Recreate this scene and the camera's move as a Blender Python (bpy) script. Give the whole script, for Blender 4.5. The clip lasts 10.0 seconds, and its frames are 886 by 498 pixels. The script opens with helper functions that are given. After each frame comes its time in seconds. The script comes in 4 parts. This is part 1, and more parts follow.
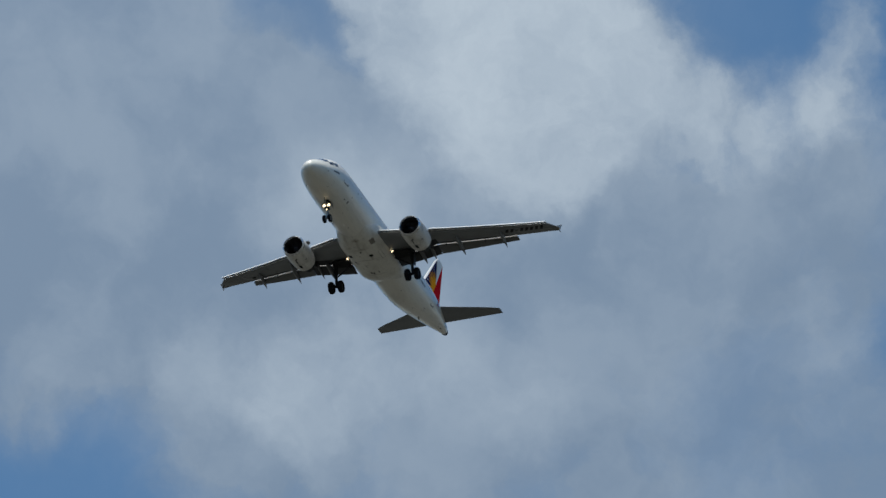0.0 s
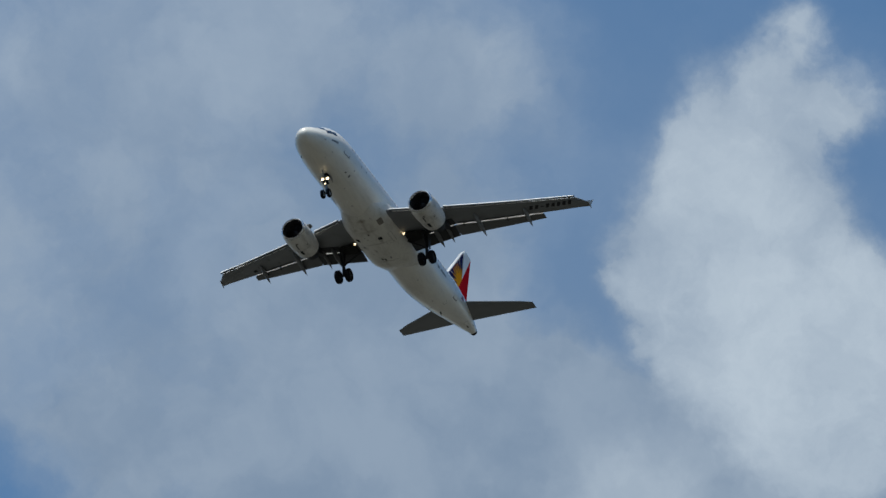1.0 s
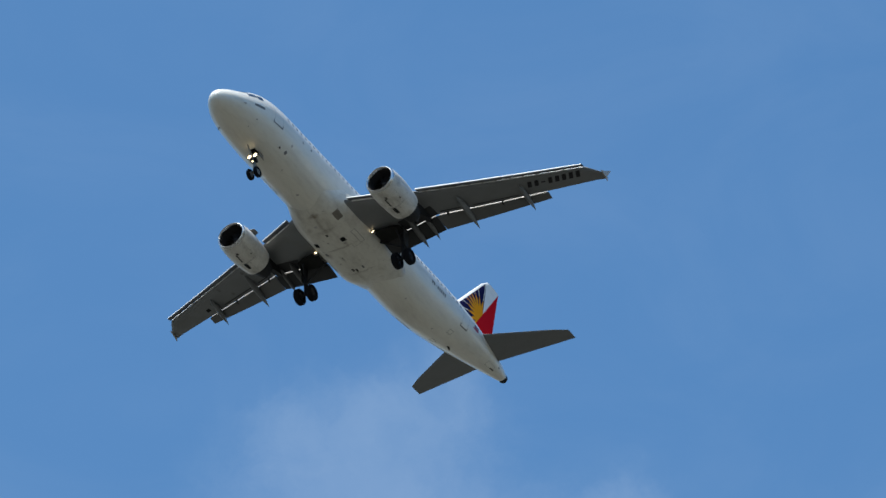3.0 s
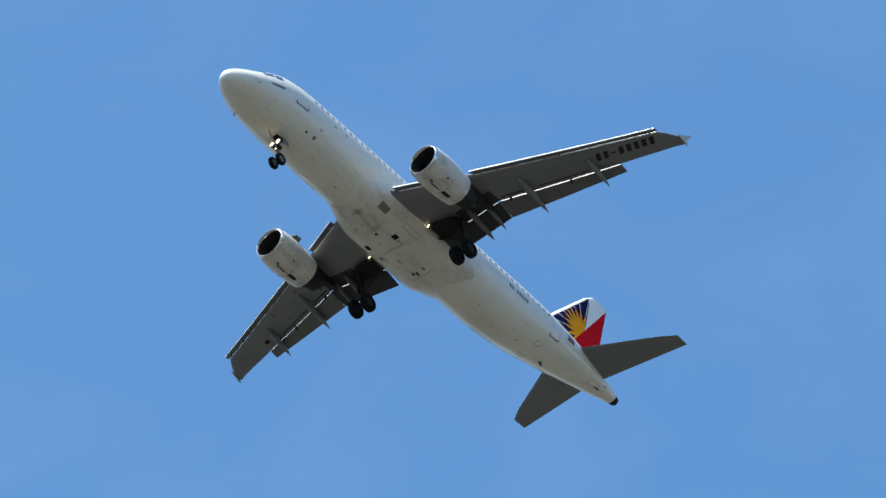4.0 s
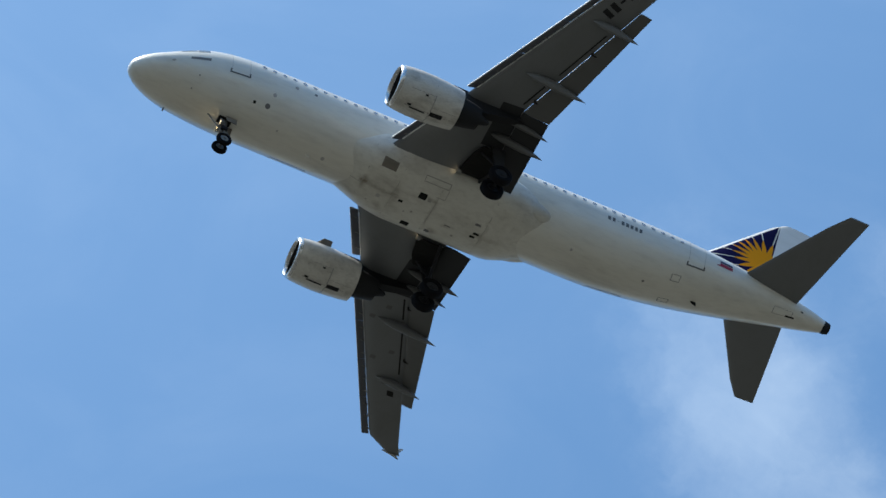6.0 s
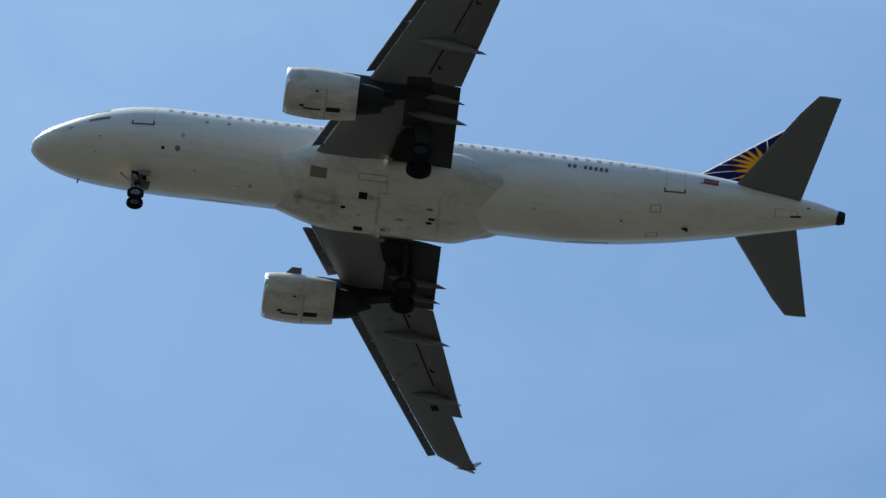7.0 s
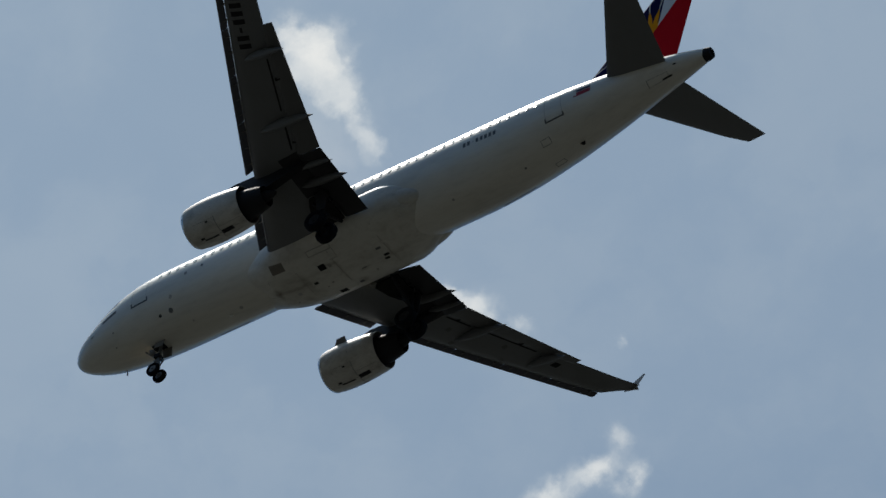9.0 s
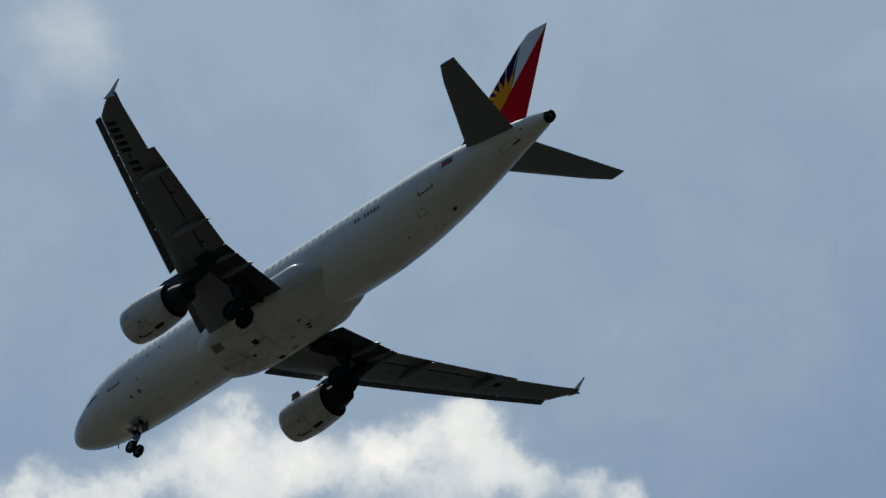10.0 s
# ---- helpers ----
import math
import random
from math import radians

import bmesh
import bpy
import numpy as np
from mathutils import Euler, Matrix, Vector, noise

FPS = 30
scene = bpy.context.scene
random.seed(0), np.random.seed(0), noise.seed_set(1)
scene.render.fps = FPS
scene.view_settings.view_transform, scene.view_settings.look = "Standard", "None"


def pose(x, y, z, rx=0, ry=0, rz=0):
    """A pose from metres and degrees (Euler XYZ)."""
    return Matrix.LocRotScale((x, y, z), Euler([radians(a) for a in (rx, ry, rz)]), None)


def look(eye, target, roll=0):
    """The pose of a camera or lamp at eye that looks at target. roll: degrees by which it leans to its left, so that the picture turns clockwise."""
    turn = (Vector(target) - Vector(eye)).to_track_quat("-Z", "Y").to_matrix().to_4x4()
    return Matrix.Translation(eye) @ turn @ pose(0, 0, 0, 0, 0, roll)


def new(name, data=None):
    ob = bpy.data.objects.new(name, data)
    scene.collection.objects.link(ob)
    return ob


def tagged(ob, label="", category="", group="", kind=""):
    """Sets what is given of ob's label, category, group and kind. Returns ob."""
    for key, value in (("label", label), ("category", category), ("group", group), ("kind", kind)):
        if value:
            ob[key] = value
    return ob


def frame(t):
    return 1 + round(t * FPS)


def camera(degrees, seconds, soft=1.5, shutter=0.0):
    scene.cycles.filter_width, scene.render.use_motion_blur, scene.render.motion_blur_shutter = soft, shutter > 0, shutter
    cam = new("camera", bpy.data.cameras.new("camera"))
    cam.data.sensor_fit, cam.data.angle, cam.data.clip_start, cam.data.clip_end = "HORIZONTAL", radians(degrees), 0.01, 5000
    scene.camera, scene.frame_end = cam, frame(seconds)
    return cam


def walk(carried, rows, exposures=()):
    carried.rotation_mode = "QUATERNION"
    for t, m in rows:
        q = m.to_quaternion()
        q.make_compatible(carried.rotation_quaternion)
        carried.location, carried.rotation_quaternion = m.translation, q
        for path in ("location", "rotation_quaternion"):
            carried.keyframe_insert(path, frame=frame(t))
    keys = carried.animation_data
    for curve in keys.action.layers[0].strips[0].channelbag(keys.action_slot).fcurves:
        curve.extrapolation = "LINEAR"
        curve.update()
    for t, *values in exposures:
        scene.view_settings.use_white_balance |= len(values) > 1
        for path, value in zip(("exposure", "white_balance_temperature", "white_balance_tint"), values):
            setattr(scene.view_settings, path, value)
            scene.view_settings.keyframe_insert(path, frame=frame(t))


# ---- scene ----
cam = camera(7.422, 10.0, soft=1.5, shutter=0.0)
walk(cam, [
    (0.0, pose(0, 0, 1.6, 116.287, 1.010, -70.401)),
    (0.5, pose(0, 0, 1.6, 117.481, 1.137, -69.058)),
    (1.0, pose(0, 0, 1.6, 118.871, 1.207, -67.573)),
    (1.5, pose(0, 0, 1.6, 120.475, 1.298, -65.855)),
    (2.0, pose(0, 0, 1.6, 122.242, 1.384, -63.918)),
    (2.5, pose(0, 0, 1.6, 124.169, 1.416, -61.865)),
    (2.7, pose(0, 0, 1.6, 124.986, 1.537, -60.875)),
    (3.0, pose(0, 0, 1.6, 126.281, 1.473, -59.333)),
    (3.5, pose(0, 0, 1.6, 128.615, 1.077, -56.267)),
    (3.8, pose(0, 0, 1.6, 130.111, 1.087, -53.811)),
    (4.0, pose(0, 0, 1.6, 131.141, 1.268, -51.875)),
    (4.5, pose(0, 0, 1.6, 133.790, 1.261, -46.955)),
    (5.0, pose(0, 0, 1.6, 136.501, 1.480, -40.826)),
    (5.5, pose(0, 0, 1.6, 139.090, 1.372, -33.706)),
    (5.7, pose(0, 0, 1.6, 140.043, 1.077, -30.738)),
    (6.0, pose(0, 0, 1.6, 141.345, 0.876, -25.614)),
    (6.5, pose(0, 0, 1.6, 143.060, 0.858, -15.800)),
    (6.8, pose(0, 0, 1.6, 143.746, 0.593, -9.751)),
    (7.0, pose(0, 0, 1.6, 144.029, 0.213, -5.797)),
    (7.5, pose(0, 0, 1.6, 143.951, -0.414, 4.778)),
    (8.0, pose(0, 0, 1.6, 142.715, -0.617, 15.633)),
    (8.5, pose(0, 0, 1.6, 140.581, -0.784, 25.584)),
    (9.0, pose(0, 0, 1.6, 137.986, -0.581, 34.521)),
    (9.5, pose(0, 0, 1.6, 135.279, -0.616, 41.315)),
    (10.0, pose(0, 0, 1.6, 132.374, -0.632, 46.579)),
], exposures=[(0.0, -0.28), (0.5, -0.27), (1.0, -0.24), (2.0, 0.0), (2.5, 0.15), (4.0, 0.70), (4.5, 0.66), (5.0, 0.62), (5.5, 0.50), (7.0, -0.08), (7.5, -0.18), (8.0, -0.50), (8.5, -1.20), (9.0, -1.38), (9.5, -1.28), (10.0, -1.34)])

# ---- light: high tropical sun ahead of the aircraft, blue sky with broken cloud ----
SUN = Vector((-0.33, 0.09, 0.94)).normalized()
SUN_EL, SUN_AZ = math.asin(SUN.z), math.atan2(SUN.x, SUN.y)
sun = new("sun", bpy.data.lights.new("sun", "SUN"))
sun.data.energy, sun.data.angle, sun.data.color = 5.0, radians(0.53), (1.0, 0.95, 0.87)
sun.matrix_world = look((0, 0, 0), -SUN)

# clouds: azimuth, elevation, angular radius in degrees; a bank is a name, its density and its puffs
BANK_EAST = [(71.09, 29.96, 0.57), (70.57, 29.37, 0.52), (71.66, 30.27, 0.47), (71.79, 30.64, 0.38), (70.33, 28.81, 0.47), (71.03, 28.88, 0.71), (71.55, 29.47, 0.52), (72.35, 30.00, 0.43), (71.72, 28.56, 0.52), (72.26, 27.87, 0.66), (70.62, 28.18, 0.62), (71.52, 27.91, 0.66), (71.90, 27.13, 0.62), (71.11, 27.36, 0.57), (73.05, 27.61, 0.62), (73.51, 27.21, 0.52), (72.41, 27.77, 0.66), (74.16, 27.38, 0.52), (74.83, 27.96, 0.43), (74.74, 27.40, 0.47), (71.55, 27.70, 0.52)]
BANK_EAST_BODY = [(71.79, 28.94, 0.52), (72.39, 28.24, 0.57), (72.03, 27.50, 0.71), (71.21, 28.20, 0.71), (72.01, 29.73, 0.38), (71.06, 29.44, 0.57), (70.70, 27.75, 0.52), (71.56, 26.77, 0.66), (70.20, 28.43, 0.33), (72.31, 27.02, 0.66)]
VEIL_UNDER = [(60.96, 32.08, 1.56), (62.24, 31.28, 1.56), (64.00, 30.74, 1.56), (65.67, 31.07, 1.42), (67.31, 30.73, 1.42), (68.54, 30.24, 1.23), (61.09, 30.47, 1.42)]
BANK_LOW = [(69.70, 25.26, 0.62), (69.13, 25.36, 0.57), (68.55, 25.36, 0.47), (69.97, 25.68, 0.52), (69.39, 24.93, 0.52), (70.12, 25.07, 0.47), (69.70, 24.60, 0.43), (69.30, 26.59, 0.57), (70.14, 26.58, 0.52), (70.75, 25.34, 0.57), (71.48, 25.04, 0.62), (70.39, 26.82, 0.52), (69.76, 26.98, 0.33)]
VEIL_EAST = [(67.27, 27.68, 1.23), (67.55, 26.50, 1.23), (68.34, 26.97, 1.14), (69.41, 27.21, 0.95), (70.47, 26.82, 1.04), (72.06, 26.78, 1.04), (73.63, 26.31, 1.14), (74.70, 26.60, 1.04), (71.50, 25.71, 1.14), (72.80, 25.39, 1.23), (74.10, 25.25, 1.33), (71.99, 24.46, 1.23), (73.54, 24.27, 1.23), (74.73, 24.27, 1.04), (68.34, 25.93, 1.04), (67.09, 25.45, 0.95), (68.86, 24.60, 0.95), (70.42, 24.45, 1.04), (69.59, 25.92, 1.04), (65.80, 25.89, 1.23), (66.54, 25.61, 1.04), (68.03, 28.17, 0.76)]
VEIL_MID = [(64.53, 30.50, 1.14), (65.90, 30.70, 0.95), (66.61, 30.69, 0.76), (65.08, 29.42, 1.23), (66.44, 29.42, 1.14), (64.54, 28.33, 1.23), (65.89, 28.23, 1.23), (67.23, 28.03, 1.14), (65.35, 27.19, 1.33), (66.95, 27.09, 1.23), (68.27, 27.02, 1.04), (68.15, 30.34, 0.57), (68.33, 29.06, 0.85), (68.83, 27.72, 0.95), (62.65, 29.74, 1.23), (62.87, 28.80, 1.23), (64.06, 28.61, 1.23), (65.57, 28.69, 1.04)]
BLUE_GAPS = [(74.09, 28.19, 0.52), (73.71, 28.01, 0.33), (70.14, 30.62, 0.95), (71.14, 30.77, 0.57), (69.25, 30.31, 0.66), (72.41, 29.24, 0.52)]
BANK_MID = [(61.86, 32.84, 0.71), (61.24, 32.32, 0.85), (60.96, 32.84, 0.52), (62.25, 31.89, 0.80), (62.08, 31.04, 0.95), (61.08, 31.33, 0.80), (61.09, 30.57, 0.85), (62.91, 31.32, 0.62), (63.06, 30.56, 0.80), (64.00, 30.55, 0.66)]
BANK_MID_TOP = [(65.97, 31.63, 0.62), (65.77, 32.02, 0.38), (65.24, 31.28, 0.52), (66.51, 31.33, 0.62), (67.27, 30.97, 0.62), (66.42, 30.62, 0.76), (67.72, 30.28, 0.57), (68.65, 30.28, 0.52), (64.93, 30.57, 0.71), (66.92, 31.69, 0.43), (67.62, 31.28, 0.38), (63.74, 32.19, 0.47), (65.97, 32.01, 0.52)]
VEIL_SIDE = [(65.75, 32.87, 0.85), (66.62, 33.27, 0.76), (66.84, 32.26, 0.80), (67.66, 31.94, 0.85), (64.33, 32.44, 0.76), (63.49, 32.78, 0.71), (68.83, 33.97, 0.57), (62.26, 33.74, 0.76), (61.06, 33.50, 0.80), (68.46, 31.34, 0.71), (58.97, 34.29, 1.09), (60.06, 34.63, 0.99), (59.77, 33.35, 0.95), (65.45, 33.50, 1.04), (61.30, 33.24, 0.76)]
VEIL_SOUTH = [(29.89, 50.88, 0.90), (30.00, 50.08, 0.95), (30.62, 49.38, 0.95), (31.65, 48.54, 0.62), (31.94, 48.16, 0.47), (31.12, 49.67, 0.76), (33.04, 50.91, 0.66), (32.15, 49.11, 0.71), (30.30, 48.52, 0.71), (31.32, 50.43, 0.71), (33.99, 50.33, 0.57), (31.81, 47.59, 0.57), (30.13, 47.57, 0.66), (33.39, 49.67, 0.57)]
BANK_HIGH = [(-24.33, 50.40, 0.52), (-23.43, 50.58, 0.62), (-22.46, 50.71, 0.66), (-21.55, 50.92, 0.62), (-22.86, 50.00, 0.80), (-24.93, 50.02, 0.47), (-23.97, 49.73, 0.62), (-25.74, 50.45, 0.28), (-21.56, 51.73, 0.52), (-22.07, 52.21, 0.38), (-21.07, 51.28, 0.62), (-21.77, 49.79, 0.71), (-20.94, 50.14, 0.57), (-25.81, 49.97, 0.38)]
BANK_HIGH_LOW = [(-25.29, 49.55, 0.52), (-24.20, 49.07, 0.66), (-22.75, 49.15, 0.62), (-21.32, 48.92, 0.62), (-24.64, 48.69, 0.47), (-23.14, 48.59, 0.52), (-21.92, 48.61, 0.57), (-27.81, 48.85, 0.62), (-26.74, 49.15, 0.57), (-28.65, 48.63, 0.52), (-25.93, 48.88, 0.57)]
SCRAPS = [(-34.94, 47.47, 0.24), (-34.59, 47.41, 0.26), (-35.04, 47.63, 0.17), (-34.28, 47.31, 0.21), (-33.45, 46.01, 0.26), (-33.67, 45.69, 0.26), (-33.10, 46.14, 0.21), (-32.81, 45.90, 0.24), (-33.90, 45.88, 0.21), (-33.62, 45.43, 0.17), (-32.91, 46.42, 0.17), (-35.05, 45.00, 0.19), (-34.78, 44.91, 0.17), (-32.66, 46.13, 0.19), (-32.89, 47.27, 0.12), (-36.98, 49.47, 0.35), (-36.54, 49.34, 0.31), (-36.23, 49.11, 0.24), (-37.22, 49.75, 0.26), (-36.08, 48.83, 0.17), (-36.63, 49.72, 0.28)]
CUMULUS = [(-52.09, 40.13, 0.35), (-51.60, 40.20, 0.31), (-51.16, 40.08, 0.28), (-50.68, 40.24, 0.33), (-50.13, 40.50, 0.38), (-49.53, 40.81, 0.38), (-49.19, 40.98, 0.26), (-48.65, 40.64, 0.38), (-48.02, 40.47, 0.43), (-47.65, 40.71, 0.31), (-47.15, 40.86, 0.31), (-46.84, 40.86, 0.28), (-46.52, 40.53, 0.33), (-46.02, 40.39, 0.28), (-45.53, 40.25, 0.24), (-45.09, 40.13, 0.21), (-49.19, 40.39, 0.57), (-47.14, 40.34, 0.57)]
HAZE = [(69.65, 27.48, 4.50), (-48.36, 43.02, 8.05), (-26.67, 49.79, 5.21), (-37.16, 47.67, 7.10)]
HIGH_WISPS = [(-51.96, 44.07, 0.52), (-51.28, 43.82, 0.43), (-52.10, 43.45, 0.38), (-51.58, 44.23, 0.47), (-36.95, 49.03, 0.52), (-36.46, 48.59, 0.52), (-34.99, 47.47, 0.43)]


def node_kit(tree):
    """Short hands for making and linking nodes in a tree."""
    def node(kind, **values):
        n = tree.nodes.new(kind)
        for key, value in values.items():
            setattr(n, key, value)
        return n

    def feed(socket, value):
        if isinstance(value, bpy.types.NodeSocket):
            tree.links.new(value, socket)
        else:
            socket.default_value = value

    def maths(op, a, b=0.0, clamp=False):
        n = node("ShaderNodeMath", operation=op, use_clamp=clamp)
        feed(n.inputs[0], a)
        feed(n.inputs[1], b)
        return n.outputs[0]

    def vmath(op, a, b):
        n = node("ShaderNodeVectorMath", operation=op)
        feed(n.inputs[0], a)
        feed(n.inputs[1], b)
        return n.outputs["Value"] if op in ("DISTANCE", "DOT_PRODUCT", "LENGTH") else n.outputs[0]

    def noise_tex(vector, scale, detail=4.0, rough=0.55, distortion=0.0, color=False):
        n = node("ShaderNodeTexNoise")
        feed(n.inputs["Vector"], vector)
        n.inputs["Scale"].default_value, n.inputs["Detail"].default_value = scale, detail
        n.inputs["Roughness"].default_value, n.inputs["Distortion"].default_value = rough, distortion
        return n.outputs["Color" if color else 0]

    def ramp(value, lo, hi, a=0.0, b=1.0, smooth=True):
        n = node("ShaderNodeMapRange", interpolation_type="SMOOTHSTEP" if smooth else "LINEAR")
        feed(n.inputs["Value"], value)
        for key, v in (("From Min", lo), ("From Max", hi), ("To Min", a), ("To Max", b)):
            feed(n.inputs[key], v)
        return n.outputs["Result"]

    def blend(factor, a, b):
        n = node("ShaderNodeMix", data_type="RGBA")
        feed(n.inputs[0], factor)
        feed(n.inputs[6], a)
        feed(n.inputs[7], b)
        return n.outputs[2]

    return node, feed, maths, vmath, noise_tex, ramp, blend


def make_world():
    world = bpy.data.worlds.new("sky")
    scene.world = world
    world.use_nodes = True
    tree = world.node_tree
    tree.nodes.clear()
    node, feed, maths, vmath, noise_tex, ramp, blend = node_kit(tree)
    sky = node("ShaderNodeTexSky", sky_type="NISHITA", sun_disc=False, sun_elevation=SUN_EL, sun_rotation=SUN_AZ,
               altitude=10.0, air_density=1.0, dust_density=1.4, ozone_density=1.4)
    way = node("ShaderNodeTexCoord").outputs["Generated"]
    big = vmath("SUBTRACT", noise_tex(way, 28.0, 5.0, 0.6, color=True), (0.5, 0.5, 0.5))
    fine = vmath("SUBTRACT", noise_tex(way, 130.0, 5.0, 0.62, color=True), (0.5, 0.5, 0.5))
    bent = vmath("ADD", way, vmath("MULTIPLY", big, (0.016, 0.016, 0.016)))
    bent = vmath("ADD", bent, vmath("MULTIPLY", fine, (0.007, 0.007, 0.007)))

    def bank(puffs, inner=0.1):
        total = 0.0
        for az, el, r in puffs:
            a, e, r = radians(az), radians(el), radians(r) * 1.3
            centre = (math.sin(a) * math.cos(e), math.cos(a) * math.cos(e), math.sin(e))
            d = vmath("DISTANCE", bent, centre)
            total = maths("ADD", total, ramp(d, r * inner, r, 1.0, 0.0))
        return total

    ragged = maths("SUBTRACT", noise_tex(bent, 85.0, 7.0, 0.62, 0.2), 0.5)

    def mass(puffs, lo, hi, rag, most):
        """Puffs run together into one mass with a ragged edge."""
        total = bank(puffs)
        torn = maths("MULTIPLY", maths("MULTIPLY", ragged, rag), maths("MULTIPLY", total, 2.0, True))
        return ramp(maths("ADD", total, torn), lo, hi, 0.0, most)

    wisp = ramp(noise_tex(bent, 48.0, 7.0, 0.6, 0.15), 0.3, 0.72)
    streak = ramp(noise_tex(vmath("MULTIPLY", way, (1.0, 1.0, 2.2)), 22.0, 6.0, 0.58, 0.8), 0.35, 0.75)
    soft = ramp(wisp, 0.0, 1.0, 0.72, 1.08, False)
    gaps = mass(BLUE_GAPS, 0.0, 1.4, 0.9, 0.60)
    east = mass(BANK_EAST + BANK_EAST_BODY, 0.0, 1.9, 1.4, 1.0)
    low = mass(BANK_LOW, 0.0, 2.0, 1.2, 0.9)
    veil = maths("MULTIPLY", mass(VEIL_EAST + VEIL_MID, 0.0, 1.3, 0.8, 0.9), soft)
    veil = maths("MULTIPLY", veil, maths("SUBTRACT", 1.0, gaps))
    mid = maths("MULTIPLY", maths("MAXIMUM", mass(BANK_MID, 0.0, 2.4, 1.5, 0.80), mass(BANK_MID_TOP, 0.0, 2.4, 1.5, 0.66)), soft)
    under = maths("MULTIPLY", mass(VEIL_UNDER, 0.0, 1.7, 1.0, 0.68), soft)
    side = mass(VEIL_SIDE, 0.0, 1.8, 1.3, 0.32)
    south = maths("MULTIPLY", mass(VEIL_SOUTH, 0.0, 2.9, 2.0, 0.46), ramp(streak, 0.0, 1.0, 0.75, 1.15, False))
    high = maths("MULTIPLY", maths("MAXIMUM", mass(BANK_HIGH, 0.0, 1.7, 1.4, 0.95), mass(BANK_HIGH_LOW, 0.0, 2.0, 1.4, 0.80)), soft)
    scraps = mass(SCRAPS, 0.1, 1.9, 1.3, 0.80)
    heap = mass(CUMULUS, 0.05, 1.9, 1.5, 1.0)
    wisps = mass(HIGH_WISPS, 0.0, 2.6, 1.4, 0.36)
    cover = maths("MAXIMUM", maths("MAXIMUM", east, heap), maths("MAXIMUM", scraps, high))
    for layer in (low, veil, mid, under, side, south, wisps):
        cover = maths("SUBTRACT", maths("ADD", cover, layer), maths("MULTIPLY", cover, layer))
    # a faint haze everywhere
    cover = maths("ADD", cover, maths("ADD", maths("MULTIPLY", streak, 0.05), maths("MULTIPLY", maths("MINIMUM", bank(HAZE), 1.0), 0.50)), True)
    body = ramp(noise_tex(bent, 38.0, 5.0, 0.55), 0.36, 0.66)
    lumps = ramp(noise_tex(bent, 75.0, 6.0, 0.62, 0.3), 0.3, 0.7, 0.62, 1.0)
    light_part = maths("ADD", maths("MULTIPLY", east, 0.80), maths("ADD", maths("MULTIPLY", low, 0.55), maths("MULTIPLY", mid, 0.5)))
    light_part = maths("ADD", maths("MULTIPLY", maths("MINIMUM", light_part, 1.0), lumps), maths("MULTIPLY", body, 0.26), True)
    to_sun = vmath("DOT_PRODUCT", way, tuple(SUN))
    near = ramp(to_sun, 0.52, 0.89)
    shaded = blend(ramp(to_sun, 0.14, 0.37), (0.225, 0.315, 0.44, 1.0), (0.31, 0.42, 0.58, 1.0))
    cloud = blend(light_part, shaded, (0.54, 0.64, 0.74, 1.0))
    # the heaped cloud and the scraps stand near the sun and shine brighter
    sunny = maths("MAXIMUM", heap, maths("MAXIMUM", maths("MULTIPLY", maths("MAXIMUM", scraps, wisps), 0.9), maths("MULTIPLY", high, ramp(body, 0.0, 1.0, 0.38, 0.72, False))))
    sunny = maths("MULTIPLY", sunny, ramp(lumps, 0.62, 1.0, 0.62, 1.0, False))
    cloud = blend(sunny, cloud, (0.84, 0.90, 0.97, 1.0))
    blue = vmath("MULTIPLY", sky.outputs[0], (0.064, 0.106, 0.128))
    # bright haze round the sun
    blue = vmath("MULTIPLY", blue, blend(near, (1.0, 1.0, 1.0, 1.0), (2.2, 1.76, 1.55, 1.0)))
    cloud = vmath("MULTIPLY", cloud, blend(near, (1.0, 1.0, 1.0, 1.0), (2.95, 2.71, 2.38, 1.0)))
    # pale haze low over the horizon, and the sky brightens towards it
    height = node("ShaderNodeSeparateXYZ")
    feed(height.inputs[0], way)
    blue = blend(ramp(height.outputs[2], 0.0, 0.36, 0.85, 0.0), blue, (0.38, 0.385, 0.36, 1.0))
    shine = node("ShaderNodeVectorMath", operation="SCALE")
    feed(shine.inputs[0], blend(cover, blue, cloud))
    feed(shine.inputs["Scale"], ramp(height.outputs[2], 0.38, 0.68, 1.02, 1.0))
    shine = shine.outputs[0]
    back = node("ShaderNodeBackground")
    feed(back.inputs["Color"], shine)
    back.inputs["Strength"].default_value = 1.0
    tree.links.new(back.outputs[0], node("ShaderNodeOutputWorld").inputs[0])


make_world()


